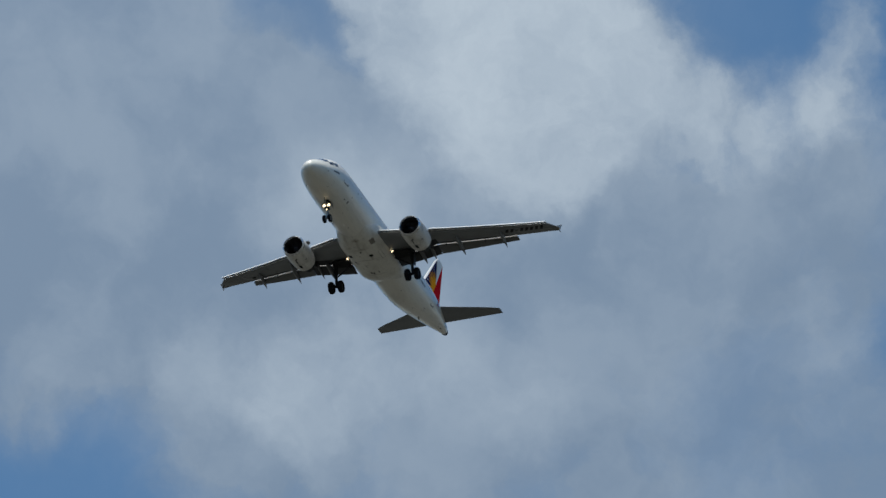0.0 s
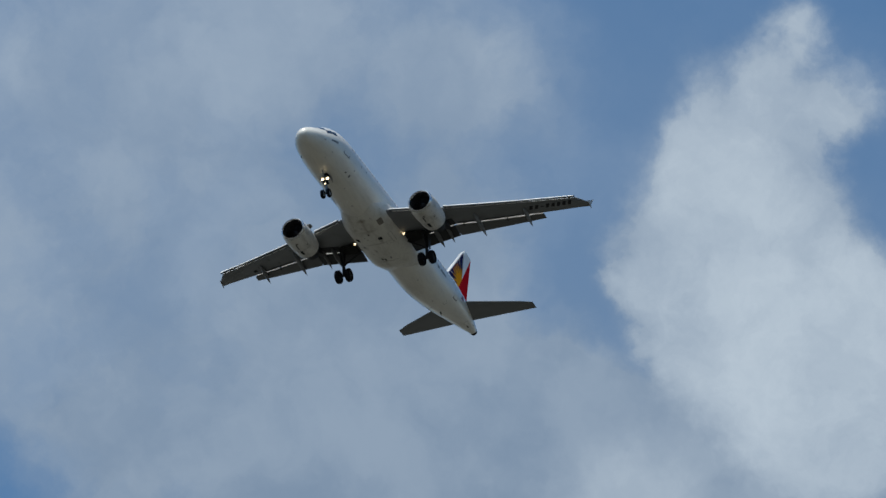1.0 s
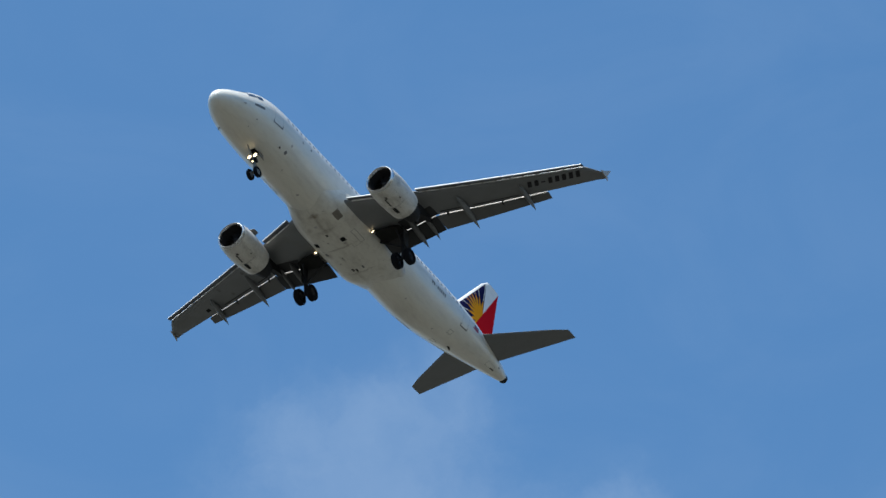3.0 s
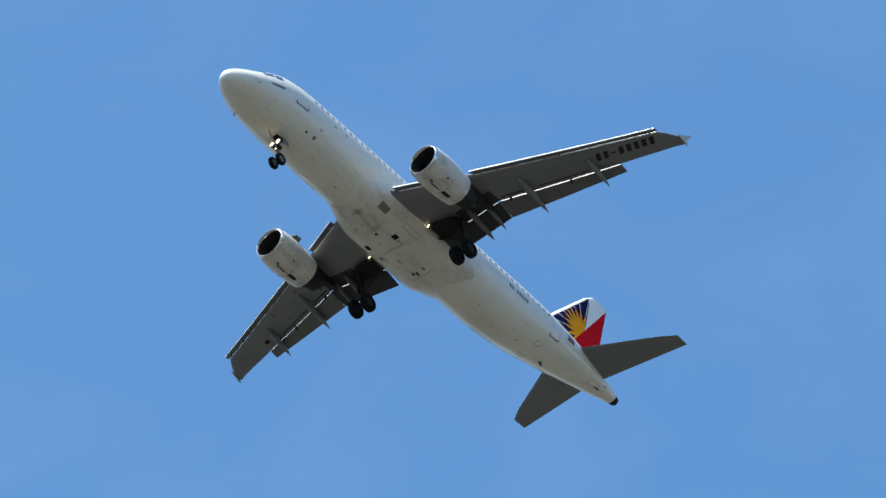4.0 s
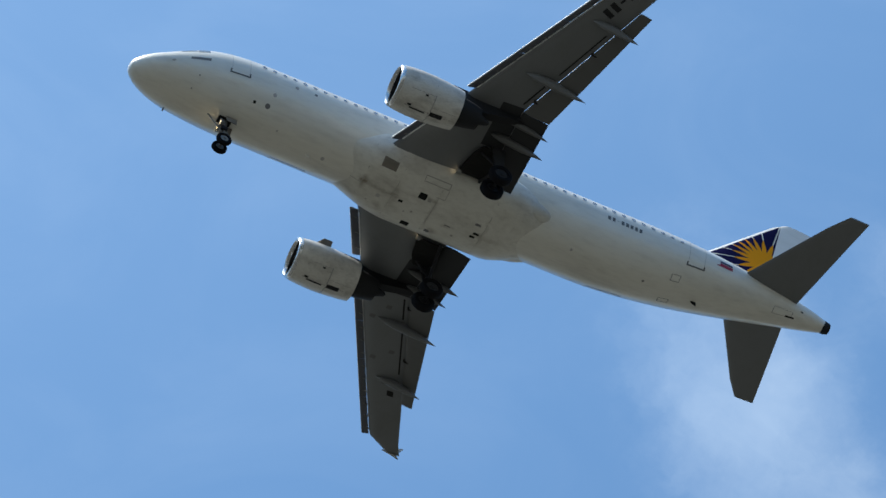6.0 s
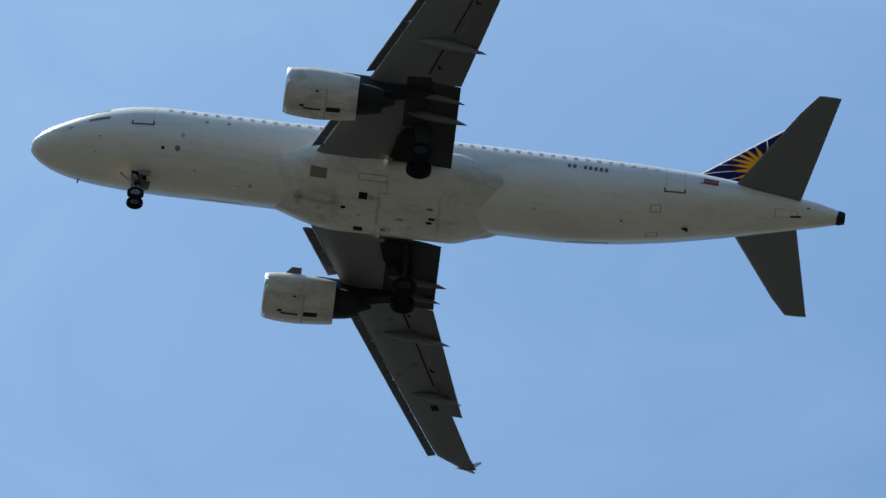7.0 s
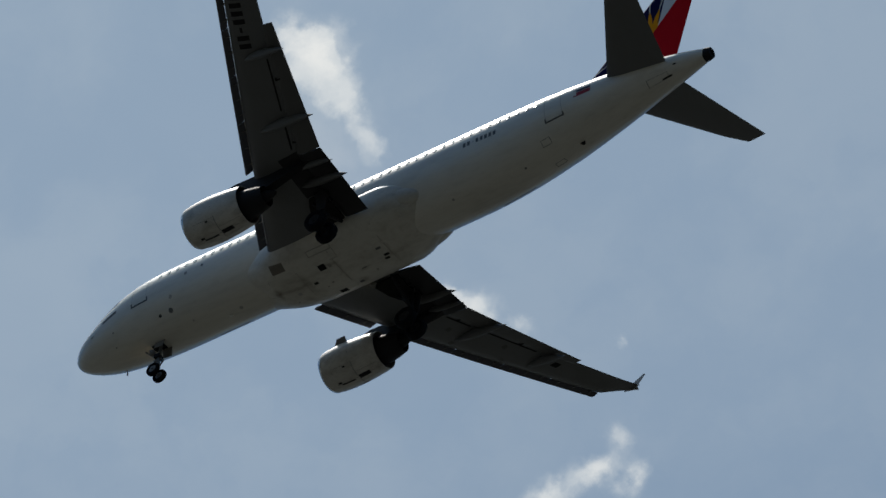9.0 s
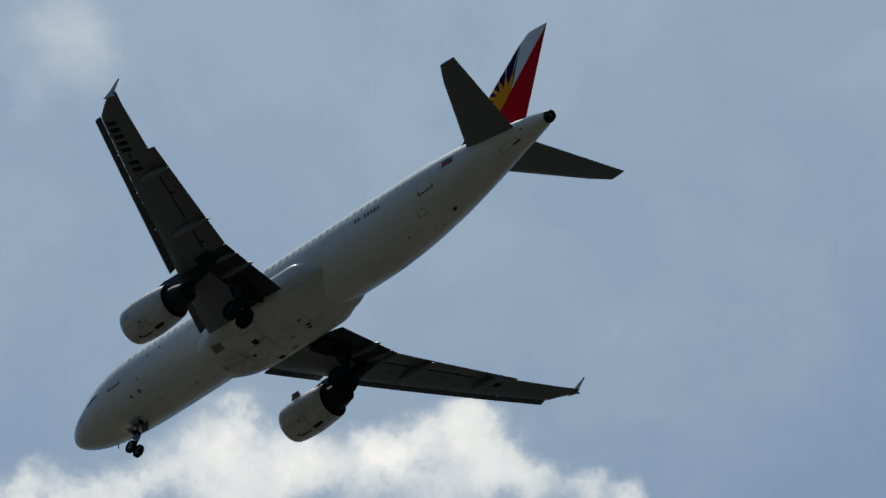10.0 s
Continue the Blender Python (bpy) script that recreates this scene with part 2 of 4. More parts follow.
# ---- materials ----
def paint(name, color, rough=0.4, metal=0.0, dirt=(0.1, 0.1, 0.09), amount=0.2, scale=0.8, stretch=(0.25, 1.0, 1.0), bump=0.0, coat=0.0, gloss=0.5):
    """A painted or bare surface with streaks and stains at two scales."""
    m = bpy.data.materials.new(name)
    m.use_nodes = True
    tree = m.node_tree
    node, feed, maths, vmath, noise_tex, ramp, blend = node_kit(tree)
    b = tree.nodes["Principled BSDF"]
    place = node("ShaderNodeTexCoord").outputs["Object"]
    drawn = vmath("MULTIPLY", place, stretch)
    stain = ramp(noise_tex(drawn, scale, 6.0, 0.6, 0.4), 0.42, 0.78)
    grain = ramp(noise_tex(drawn, scale * 9, 4.0, 0.6), 0.4, 0.8)
    mix = maths("MULTIPLY", maths("ADD", maths("MULTIPLY", stain, 0.7), maths("MULTIPLY", grain, 0.3)), amount)
    feed(b.inputs["Base Color"], blend(mix, (*color, 1), (*dirt, 1)))
    feed(b.inputs["Roughness"], maths("ADD", rough, maths("MULTIPLY", stain, 0.15)))
    b.inputs["Metallic"].default_value = metal
    b.inputs["Specular IOR Level"].default_value = gloss
    b.inputs["Coat Weight"].default_value = coat
    b.inputs["Coat Roughness"].default_value = 0.09
    if bump:
        n = node("ShaderNodeBump")
        n.inputs["Strength"].default_value = bump
        n.inputs["Distance"].default_value = 0.01
        feed(n.inputs["Height"], grain)
        tree.links.new(n.outputs[0], b.inputs["Normal"])
    return m


def stained_belly(name):
    """Fairing paint with brown fluid stains: centre and half sizes along and across, then strength."""
    m = paint(name, (0.66, 0.645, 0.58), 0.40, dirt=(0.16, 0.13, 0.095), amount=0.62, scale=0.55, stretch=(0.55, 1.0, 1.0), coat=0.3)
    tree = m.node_tree
    node, feed, maths, vmath, noise_tex, ramp, blend = node_kit(tree)
    b = tree.nodes["Principled BSDF"]
    clean = b.inputs["Base Color"].links[0].from_socket
    place = node("ShaderNodeTexCoord").outputs["Object"]
    warp = vmath("SUBTRACT", noise_tex(place, 1.6, 5.0, 0.6, color=True), (0.5, 0.5, 0.5))
    bent = vmath("ADD", place, vmath("MULTIPLY", warp, (0.7, 0.5, 0.0)))
    split = node("ShaderNodeSeparateXYZ")
    feed(split.inputs[0], bent)
    total = 0.0
    for x, y, rx, ry, w in ((12.45, 0.05, 0.22, 0.45, 0.75), (13.4, 0.02, 1.3, 0.14, 0.45), (14.1, -0.1, 0.16, 0.7, 0.35), (16.1, 0.2, 0.12, 1.3, 0.35), (15.9, -0.5, 0.45, 0.12, 0.5),
                            (18.9, 0.3, 0.12, 1.1, 0.3), (13.6, 1.0, 0.3, 0.35, 0.4), (16.6, 1.3, 0.3, 0.25, 0.5), (12.0, 0.9, 0.8, 0.2, 0.3), (19.2, 0.4, 0.9, 0.2, 0.3), (17.1, 0.6, 0.4, 0.12, 0.35)):
        dx, dy = maths("DIVIDE", maths("SUBTRACT", split.outputs[0], x), rx), maths("DIVIDE", maths("SUBTRACT", split.outputs[1], y), ry)
        d = maths("SQRT", maths("ADD", maths("MULTIPLY", dx, dx), maths("MULTIPLY", dy, dy)))
        total = maths("ADD", total, ramp(d, 0.2, 1.3, w, 0.0))
    grain = ramp(noise_tex(place, 7.0, 4.0, 0.6), 0.3, 0.7, 0.6, 1.0)
    feed(b.inputs["Base Color"], blend(maths("MULTIPLY", total, grain, True), clean, (0.17, 0.13, 0.09, 1)))
    return m


def glow(name, color, strength):
    m = bpy.data.materials.new(name)
    m.use_nodes = True
    b = m.node_tree.nodes["Principled BSDF"]
    b.inputs["Base Color"].default_value = (*color, 1)
    b.inputs["Emission Color"].default_value = (*color, 1)
    b.inputs["Emission Strength"].default_value = strength
    return m


def livery(name):
    """The fin's paint: a sun with rays on blue, a white and a red triangle."""
    m = paint(name, (0.80, 0.80, 0.79), 0.5, amount=0.12)
    m.node_tree.nodes["Principled BSDF"].inputs["Specular IOR Level"].default_value = 0.0
    tree = m.node_tree
    node, feed, maths, vmath, noise_tex, ramp, blend = node_kit(tree)
    b = tree.nodes["Principled BSDF"]
    white = b.inputs["Base Color"].links[0].from_socket
    split = node("ShaderNodeSeparateXYZ")
    feed(split.inputs[0], node("ShaderNodeTexCoord").outputs["Object"])
    x, z = split.outputs[0], split.outputs[2]
    cx, cz = 33.95, 3.95
    dx, dz = maths("SUBTRACT", x, cx), maths("SUBTRACT", z, cz)
    angle = maths("ARCTAN2", dz, dx)
    dist = maths("SQRT", maths("ADD", maths("MULTIPLY", dx, dx), maths("MULTIPLY", dz, dz)))
    wave = maths("ABSOLUTE", maths("SUBTRACT", maths("FRACT", maths("MULTIPLY", angle, 3.34)), 0.5))
    # long pale rays get narrower outwards, short golden spikes come to a point
    ray = maths("LESS_THAN", wave, maths("DIVIDE", 0.105, maths("MAXIMUM", dist, 0.2)))
    spike = maths("LESS_THAN", wave, maths("MULTIPLY", maths("SUBTRACT", 1.90, dist), 0.50))
    disc = maths("LESS_THAN", dist, 0.92)
    blue = blend(ray, (0.016, 0.016, 0.065, 1), (0.72, 0.70, 0.62, 1))
    blue = blend(maths("MAXIMUM", spike, disc), blue, (0.85, 0.33, 0.02, 1))
    # blue ahead of the line from the top corner of the leading edge to the sun
    ahead = maths("LESS_THAN", x, maths("ADD", 34.30, maths("MULTIPLY", maths("SUBTRACT", z, 4.45), 0.165)))
    upper = blend(ahead, white, blue)
    below = maths("LESS_THAN", z, maths("ADD", 7.86, maths("MULTIPLY", maths("SUBTRACT", x, 36.6), 1.45)))
    rim = maths("LESS_THAN", x, maths("ADD", 31.42, maths("MULTIPLY", maths("SUBTRACT", z, 3.74), 0.868)))
    feed(b.inputs["Base Color"], blend(rim, blend(below, upper, (0.60, 0.012, 0.022, 1)), (0.74, 0.74, 0.73, 1)))
    return m


WHITE = paint("white_airframe_paint", (0.73, 0.715, 0.645), 0.30, dirt=(0.22, 0.20, 0.165), amount=0.5, scale=0.5, coat=0.5)
BELLY = stained_belly("stained_fairing_paint")
PANELGREY = paint("brown_grey_panel_paint", (0.20, 0.175, 0.145), 0.5, amount=0.5, scale=3.0)
DIM = paint("dim_seam_grey", (0.35, 0.335, 0.30), 0.5, amount=0.3)
GREY = paint("grey_wing_paint", (0.150, 0.157, 0.162), 0.45, dirt=(0.11, 0.11, 0.10), amount=0.5, scale=0.7, stretch=(0.6, 0.3, 1.0))
# flaps darker than the wing, near-black inboard: shade at the rear put into colour
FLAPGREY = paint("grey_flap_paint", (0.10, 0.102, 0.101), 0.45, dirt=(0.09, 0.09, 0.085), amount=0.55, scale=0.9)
SHADEGREY = paint("inboard_shade_grey", (0.032, 0.033, 0.035), 0.5, amount=0.5, dirt=(0.025, 0.025, 0.025), gloss=0.2)
SLAT = paint("slat_paint", (0.075, 0.080, 0.098), 0.5, 0.0, amount=0.3, dirt=(0.05, 0.05, 0.05))
COWL = paint("off_white_cowl_paint", (0.62, 0.605, 0.56), 0.42, dirt=(0.14, 0.12, 0.09), amount=0.7, scale=1.3, stretch=(0.6, 1.0, 1.0), coat=0.15)
PALE = paint("sunlit_edge_paint", (0.74, 0.74, 0.72), 0.35, dirt=(0.4, 0.38, 0.34), amount=0.4, scale=2.0)
BARE = paint("bare_polished_metal", (0.60, 0.60, 0.60), 0.22, 1.0, amount=0.15, scale=1.5)
DARKMETAL = paint("heat_stained_metal", (0.018, 0.019, 0.022), 0.6, 0.2, dirt=(0.03, 0.027, 0.024), amount=0.5, scale=1.5, gloss=0.2)
FANM = paint("dark_fan_metal", (0.022, 0.022, 0.025), 0.65, 0.0, amount=0.3, gloss=0.15)
STEEL = paint("gear_steel_paint", (0.22, 0.22, 0.21), 0.4, 0.2, dirt=(0.08, 0.07, 0.06), amount=0.5, scale=3.0)
RUBBER = paint("tyre_rubber", (0.008, 0.008, 0.010), 0.8, amount=0.3, scale=4.0, dirt=(0.02, 0.019, 0.018), bump=0.3, gloss=0.08)
BLACK = paint("dark_opening", (0.012, 0.012, 0.012), 0.7, amount=0.2, gloss=0.1)
SEAM = paint("seam_grey", (0.16, 0.16, 0.16), 0.6, amount=0.3)
FAINT = paint("faint_seam_grey", (0.42, 0.41, 0.39), 0.5, amount=0.3)
GLASS = paint("dark_window_glass", (0.085, 0.095, 0.11), 0.12, amount=0.1, coat=0.5)
PANE = paint("dark_cockpit_glass", (0.02, 0.023, 0.028), 0.08, amount=0.1, coat=0.4)
MARK2 = paint("pale_grey_marking_paint", (0.30, 0.30, 0.29), 0.5, amount=0.6, scale=6.0)
MARK = paint("grey_marking_paint", (0.10, 0.10, 0.10), 0.5, amount=0.3)
BARS = paint("black_marking_paint", (0.015, 0.015, 0.018), 0.5, amount=0.2, gloss=0.15)
REDP = paint("red_marking_paint", (0.34, 0.012, 0.03), 0.4, amount=0.1)
BLUEP = paint("blue_marking_paint", (0.018, 0.018, 0.06), 0.4, amount=0.1)
FIN = livery("fin_livery_paint")
LAMP = glow("lit_landing_lamp", (1.0, 0.78, 0.46), 4.0)


def ground_material():
    m = bpy.data.materials.new("open_ground")
    m.use_nodes = True
    tree = m.node_tree
    node, feed, maths, vmath, noise_tex, ramp, blend = node_kit(tree)
    place = node("ShaderNodeTexCoord").outputs["Object"]
    fields = ramp(noise_tex(place, 0.012, 5.0, 0.6), 0.4, 0.62)
    tufts = ramp(noise_tex(place, 0.9, 5.0, 0.65), 0.35, 0.7)
    grass = blend(tufts, (0.024, 0.026, 0.018, 1), (0.040, 0.040, 0.030, 1))
    b = tree.nodes["Principled BSDF"]
    feed(b.inputs["Base Color"], blend(fields, grass, (0.060, 0.055, 0.046, 1)))
    b.inputs["Roughness"].default_value = 0.9
    return m


# ---- building helpers ----
def part(name, bm, material, parent, label="", angle=35):
    me = bpy.data.meshes.new(name)
    bmesh.ops.recalc_face_normals(bm, faces=bm.faces)
    bm.to_mesh(me)
    bm.free()
    me.materials.append(material)
    me.polygons.foreach_set("use_smooth", [True] * len(me.polygons))
    me.set_sharp_from_angle(angle=radians(angle))
    ob = new(name, me)
    ob.parent = parent
    return tagged(ob, label)


def loft(rings, caps=True, closed=True, bm=None):
    bm = bm or bmesh.new()
    made = [[bm.verts.new(p) for p in ring] for ring in rings]
    n = len(made[0])
    for a, b in zip(made, made[1:]):
        for i in range(n if closed else n - 1):
            j = (i + 1) % n
            bm.faces.new((a[i], a[j], b[j], b[i]))
    if caps:
        bm.faces.new(made[0][::-1])
        bm.faces.new(made[-1])
    return bm


def tube(p, q, r0, r1=None, n=12, bm=None):
    p, q = Vector(p), Vector(q)
    r1 = r0 if r1 is None else r1
    turn = (q - p).to_track_quat("Z", "Y").to_matrix()
    rings = [[c + turn @ Vector((r * math.cos(k * math.tau / n), r * math.sin(k * math.tau / n), 0)) for k in range(n)] for c, r in ((p, r0), (q, r1))]
    return loft(rings, bm=bm)


def lathe(profile, centre, axis="x", n=40, bm=None, caps=False):
    """Turns (along, radius) pairs about an axis through centre."""
    rings = []
    for along, r in profile:
        ring = []
        for k in range(n):
            c, s = r * math.cos(k * math.tau / n), r * math.sin(k * math.tau / n)
            ring.append(Vector(centre) + (Vector((along, c, s)) if axis == "x" else Vector((c, along, s))))
        rings.append(ring)
    return loft(rings, caps=caps, bm=bm)


def slab(points, normal, thick, bm=None):
    """A plate: a flat outline given thickness along normal."""
    n = Vector(normal).normalized() * thick / 2
    return loft([[Vector(p) - n for p in points], [Vector(p) + n for p in points]], bm=bm)


def box(lo, hi, bm=None):
    (a, b, c), (d, e, f) = lo, hi
    return slab([(a, b, (c + f) / 2), (d, b, (c + f) / 2), (d, e, (c + f) / 2), (a, e, (c + f) / 2)], (0, 0, 1), f - c, bm)


def hermite(table, x):
    """Smooth run through a table of (x, values...)."""
    k = max(0, min(len(table) - 2, sum(1 for row in table if row[0] <= x) - 1))
    a, b = table[k], table[k + 1]
    before, after = table[max(k - 1, 0)], table[min(k + 2, len(table) - 1)]
    h = b[0] - a[0]
    t = (x - a[0]) / h
    out = []
    for i in range(1, len(a)):
        m0 = (b[i] - before[i]) / (b[0] - before[0]) * h
        m1 = (after[i] - a[i]) / (after[0] - a[0]) * h
        out.append((2 * t**3 - 3 * t**2 + 1) * a[i] + (t**3 - 2 * t**2 + t) * m0 + (-2 * t**3 + 3 * t**2) * b[i] + (t**3 - t**2) * m1)
    return out


# ---- the ground under the flight path ----
def make_ground():
    n, r = 96, 4800.0
    bm = bmesh.new()
    rings = [[bm.verts.new((rr * math.cos(k * math.tau / n), rr * math.sin(k * math.tau / n), 0)) for k in range(n)] for rr in (40, 200, 900, 2400, r)]
    bm.faces.new(rings[0])
    for a, b in zip(rings, rings[1:]):
        for k in range(n):
            bm.faces.new((a[k], b[k], b[(k + 1) % n], a[(k + 1) % n]))
    ob = part("ground", bm, ground_material(), None)
    tagged(ob, "flat grassy open ground below the flight path", "ground", kind="structure")


make_ground()

# ---- the airliner: x runs aft from the nose, y to starboard, z up ----
airliner = tagged(new("airliner"), "white twin-engine passenger jet with sun emblem fin, wheels down", "airplane")

# x, top, bottom, half width
HULL = [(0.0, -0.84, -0.88, 0.02), (0.05, -0.62, -1.08, 0.24), (0.18, -0.42, -1.24, 0.44), (0.5, -0.16, -1.44, 0.74), (1.0, 0.13, -1.62, 1.05), (1.6, 0.43, -1.77, 1.31),
        (2.3, 0.86, -1.90, 1.53), (3.0, 1.30, -1.99, 1.69), (3.8, 1.67, -2.06, 1.82), (4.8, 1.93, -2.11, 1.92), (6.0, 2.04, -2.14, 1.97), (7.5, 2.07, -2.15, 1.975),
        (23.5, 2.07, -2.15, 1.975), (25.0, 2.07, -2.09, 1.96), (27.0, 2.07, -1.81, 1.90), (29.0, 2.05, -1.37, 1.77), (31.0, 2.01, -0.88, 1.54), (33.0, 1.92, -0.37, 1.22),
        (35.0, 1.74, 0.14, 0.84), (36.5, 1.50, 0.52, 0.52), (37.3, 1.30, 0.72, 0.30)]


def hull_at(x, a, out=0.0):
    """A point on the hull: a is the angle from the keel towards port."""
    top, low, w = hermite(HULL, x)
    h = (top - low) / 2
    return Vector((x, -(w + out) * math.sin(a), (top + low) / 2 - (h + out) * math.cos(a)))


def hull_angle(x, z):
    top, low, w = hermite(HULL, x)
    return math.acos(max(-1, min(1, ((top + low) / 2 - z) / ((top - low) / 2))))


def hull_patch(x0, x1, a0, a1, out=0.006, bm=None, slant=0.0):
    """A patch of paint, plate or seam that follows the hull."""
    nx, na = max(2, int(abs(x1 - x0) / 0.4) + 1), max(2, int(abs(a1 - a0) / 0.06) + 1)
    rings = [[hull_at(x0 + (x1 - x0) * i / (nx - 1) + slant * k / (na - 1), a0 + (a1 - a0) * k / (na - 1), out) for k in range(na)] for i in range(nx)]
    return loft(rings, caps=False, closed=False, bm=bm)


def hull_disc(x, a, r):
    bm = bmesh.new()
    rim = [bm.verts.new(hull_at(x + r * math.cos(k * math.tau / 14), a + r / 1.9 * math.sin(k * math.tau / 14), 0.010)) for k in range(14)]
    mid = bm.verts.new(hull_at(x, a, 0.014))
    for k in range(14):
        bm.faces.new((mid, rim[k], rim[(k + 1) % 14]))
    return bm


def make_fuselage():
    xs = [0.0, 0.02, 0.05, 0.1, 0.18, 0.3, 0.5, 0.75] + [1.0 + 0.3 * i for i in range(19)] + [7.2 + 1.0 * i for i in range(17)] + [24.0 + 0.5 * i for i in range(27)] + [37.3]
    bm = loft([[hull_at(x, k * math.tau / 72) for k in range(72)] for x in xs])
    hull = part("fuselage", bm, WHITE, airliner, "white painted fuselage, slightly grimy below", 60)
    part("tail_exhaust", lathe([(37.1, 0.34), (37.28, 0.335), (37.5, 0.27), (37.5, 0.21), (37.2, 0.2)], (0, 0, 1.0), n=28), DARKMETAL, airliner, "dark tail exhaust cone")
    return hull


fuselage = make_fuselage()


def flare(x):
    u = min(1, max(0, (x - 10.4) / 4.0))
    return u * u * (3 - 2 * u)


def make_fairing():
    rings = []
    for i in range(41):
        x = 10.4 + 11.9 * i / 40
        u = min(1, max(0, (x - 10.4) / 2.6))
        v = min(1, max(0, (22.2 - x) / 2.8))
        s = u * u * (3 - 2 * u) * v * v * (3 - 2 * v)
        w, low = 1.42 + 0.83 * flare(x) * v * v * (3 - 2 * v), -1.80 - 0.62 * s
        ring = []
        for k in range(48):
            c, sn = math.cos(k * math.tau / 48), math.sin(k * math.tau / 48)
            y = w * math.copysign(abs(c) ** 0.78, c)
            z = -0.95 + (0.95 + low) * -1 * math.copysign(abs(sn) ** 0.78, sn) * (1 if sn < 0 else 0.45 + 0.25 * s)
            ring.append((x, y, z))
        rings.append(ring)
    return part("belly_fairing", loft(rings), BELLY, airliner, "off-white belly fairing with brown stains", 60)


fairing = make_fairing()


def make_root_fillets():
    for side in (-1, 1):
        for x0, x1, y, z, ry, rz in ((16.5, 22.05, 1.16, -1.22, 0.98, 0.86), (11.2, 15.5, 1.40, -1.22, 0.72, 0.40)):
            rings = []
            for i in range(25):
                u = i / 24
                r = max(0.01, (1 - u ** 3.2) ** 0.55) if x1 > 20 else max(0.01, math.sin(math.pi / 2 * u) ** 1.2)
                rings.append([(x0 + (x1 - x0) * u, side * (y + ry * r * math.cos(k * math.tau / 28)), z + rz * r * math.sin(k * math.tau / 28)) for k in range(28)])
            part("root_fillet", loft(rings), BELLY, fairing, "smooth white wing-root fillet", 60)


make_root_fillets()


def belly_z(x, y):
    u = min(1, max(0, (x - 10.4) / 2.6))
    v = min(1, max(0, (22.2 - x) / 2.8))
    s = u * u * (3 - 2 * u) * v * v * (3 - 2 * v)
    w, low = 1.42 + 0.83 * flare(x) * v * v * (3 - 2 * v), -1.80 - 0.62 * s
    c = min(1, (abs(y) / w)) ** (1 / 0.78)
    return -0.95 + (0.95 + low) * math.sqrt(max(0, 1 - c * c)) ** 0.78


def belly_plate(name, x0, x1, y0, y1, material, label=""):
    rings = [[(x, y0 + (y1 - y0) * k / 4, belly_z(x, y0 + (y1 - y0) * k / 4) - 0.012) for k in range(5)] for x in (x0, (x0 + x1) / 2, x1)]
    return part(name, loft(rings, caps=False, closed=False), material, fairing, label)


def make_belly_details():
    belly_plate("air_inlet", 15.16, 15.56, -0.72, -0.36, BLACK, "black square air inlet")
    belly_plate("air_inlet", 15.08, 15.50, 1.30, 1.62, BLACK, "black square air inlet")
    belly_plate("access_panel", 12.85, 13.62, -1.62, -1.18, PANELGREY, "grey-brown rectangular belly panel")
    belly_plate("air_outlet", 14.40, 14.62, 0.12, 0.27, BLACK)
    belly_plate("air_outlet", 18.32, 18.60, -0.28, -0.14, SEAM)
    belly_plate("air_outlet", 18.45, 18.75, 0.26, 0.40, BLACK)
    belly_plate("air_outlet", 18.35, 18.62, 0.50, 0.64, BLACK)
    belly_plate("drain_panel", 16.3, 16.55, 1.25, 1.45, SEAM)
    belly_plate("drain_panel", 17.0, 17.3, 0.5, 0.56, SEAM)
    belly_plate("drain_panel", 13.3, 13.5, 0.3, 0.5, FAINT)
    for x, y, r in ((15.25, 0.55, 0.05), (14.9, 0.7, 0.04), (15.75, -0.45, 0.09), (17.6, 1.0, 0.06), (13.0, 0.9, 0.05)):
        belly_plate("drain_hole", x - r, x + r, y - r, y + r, DIM)
    for x0, x1, y0, y1 in ((15.05, 16.4, -1.62, -1.58), (15.05, 16.4, -1.34, -1.30), (15.05, 15.09, -1.62, -1.31), (16.36, 16.4, -1.62, -1.31),
                           (12.35, 12.385, -1.75, 1.75), (11.3, 12.35, 0.1, 0.13), (16.08, 16.11, -1.25, 1.5), (18.86, 18.89, -1.6, 1.6), (14.0, 14.02, -1.5, 1.5),
                           (16.4, 16.43, -1.3, -0.75), (15.95, 16.4, -0.78, -0.75)):
        belly_plate("panel_seam", x0, x1, y0, y1, DIM)


make_belly_details()


def make_windows():
    n = 14
    ring = [(0.115 * math.cos(k * math.tau / n), 0.165 * math.sin(k * math.tau / n)) for k in range(n)]
    bm = loft([[(x, 0, z) for x, z in ring], [(x, -0.004, z) for x, z in ring], [(x * 0.82, -0.003, z * 0.82) for x, z in ring]])
    first = part("cabin_window", bm, GLASS, fuselage)
    me = first.data
    places = [6.2 + 0.533 * i for i in range(43)]
    done = False
    for side in (-1, 1):
        for x in places:
            a = hull_angle(x, 0.62)
            p = hull_at(x, a, 0.0)
            ob = first if not done else new("cabin_window", me)
            done = True
            ob.parent = fuselage
            ob.matrix_basis = Matrix.Translation((x, p.y if side < 0 else -p.y, p.z)) @ pose(0, 0, 0, -18 if side < 0 else 18, 0, 0 if side < 0 else 180)
    # cockpit glazing: three panes a side
    for side in (-1, 1):
        for x0, x1, a0, a1 in ((1.72, 2.36, 2.30, 3.09), (2.12, 2.84, 1.96, 2.24), (2.90, 3.46, 1.90, 2.16)):
            part("cockpit_window", side_patch(side, x0, x1, a0, a1, out=0.012), PANE, fuselage, "dark cockpit pane")


def side_patch(side, *values, **more):
    bm = hull_patch(*values, **more)
    if side > 0:
        for v in bm.verts:
            v.co.y = -v.co.y
    return bm


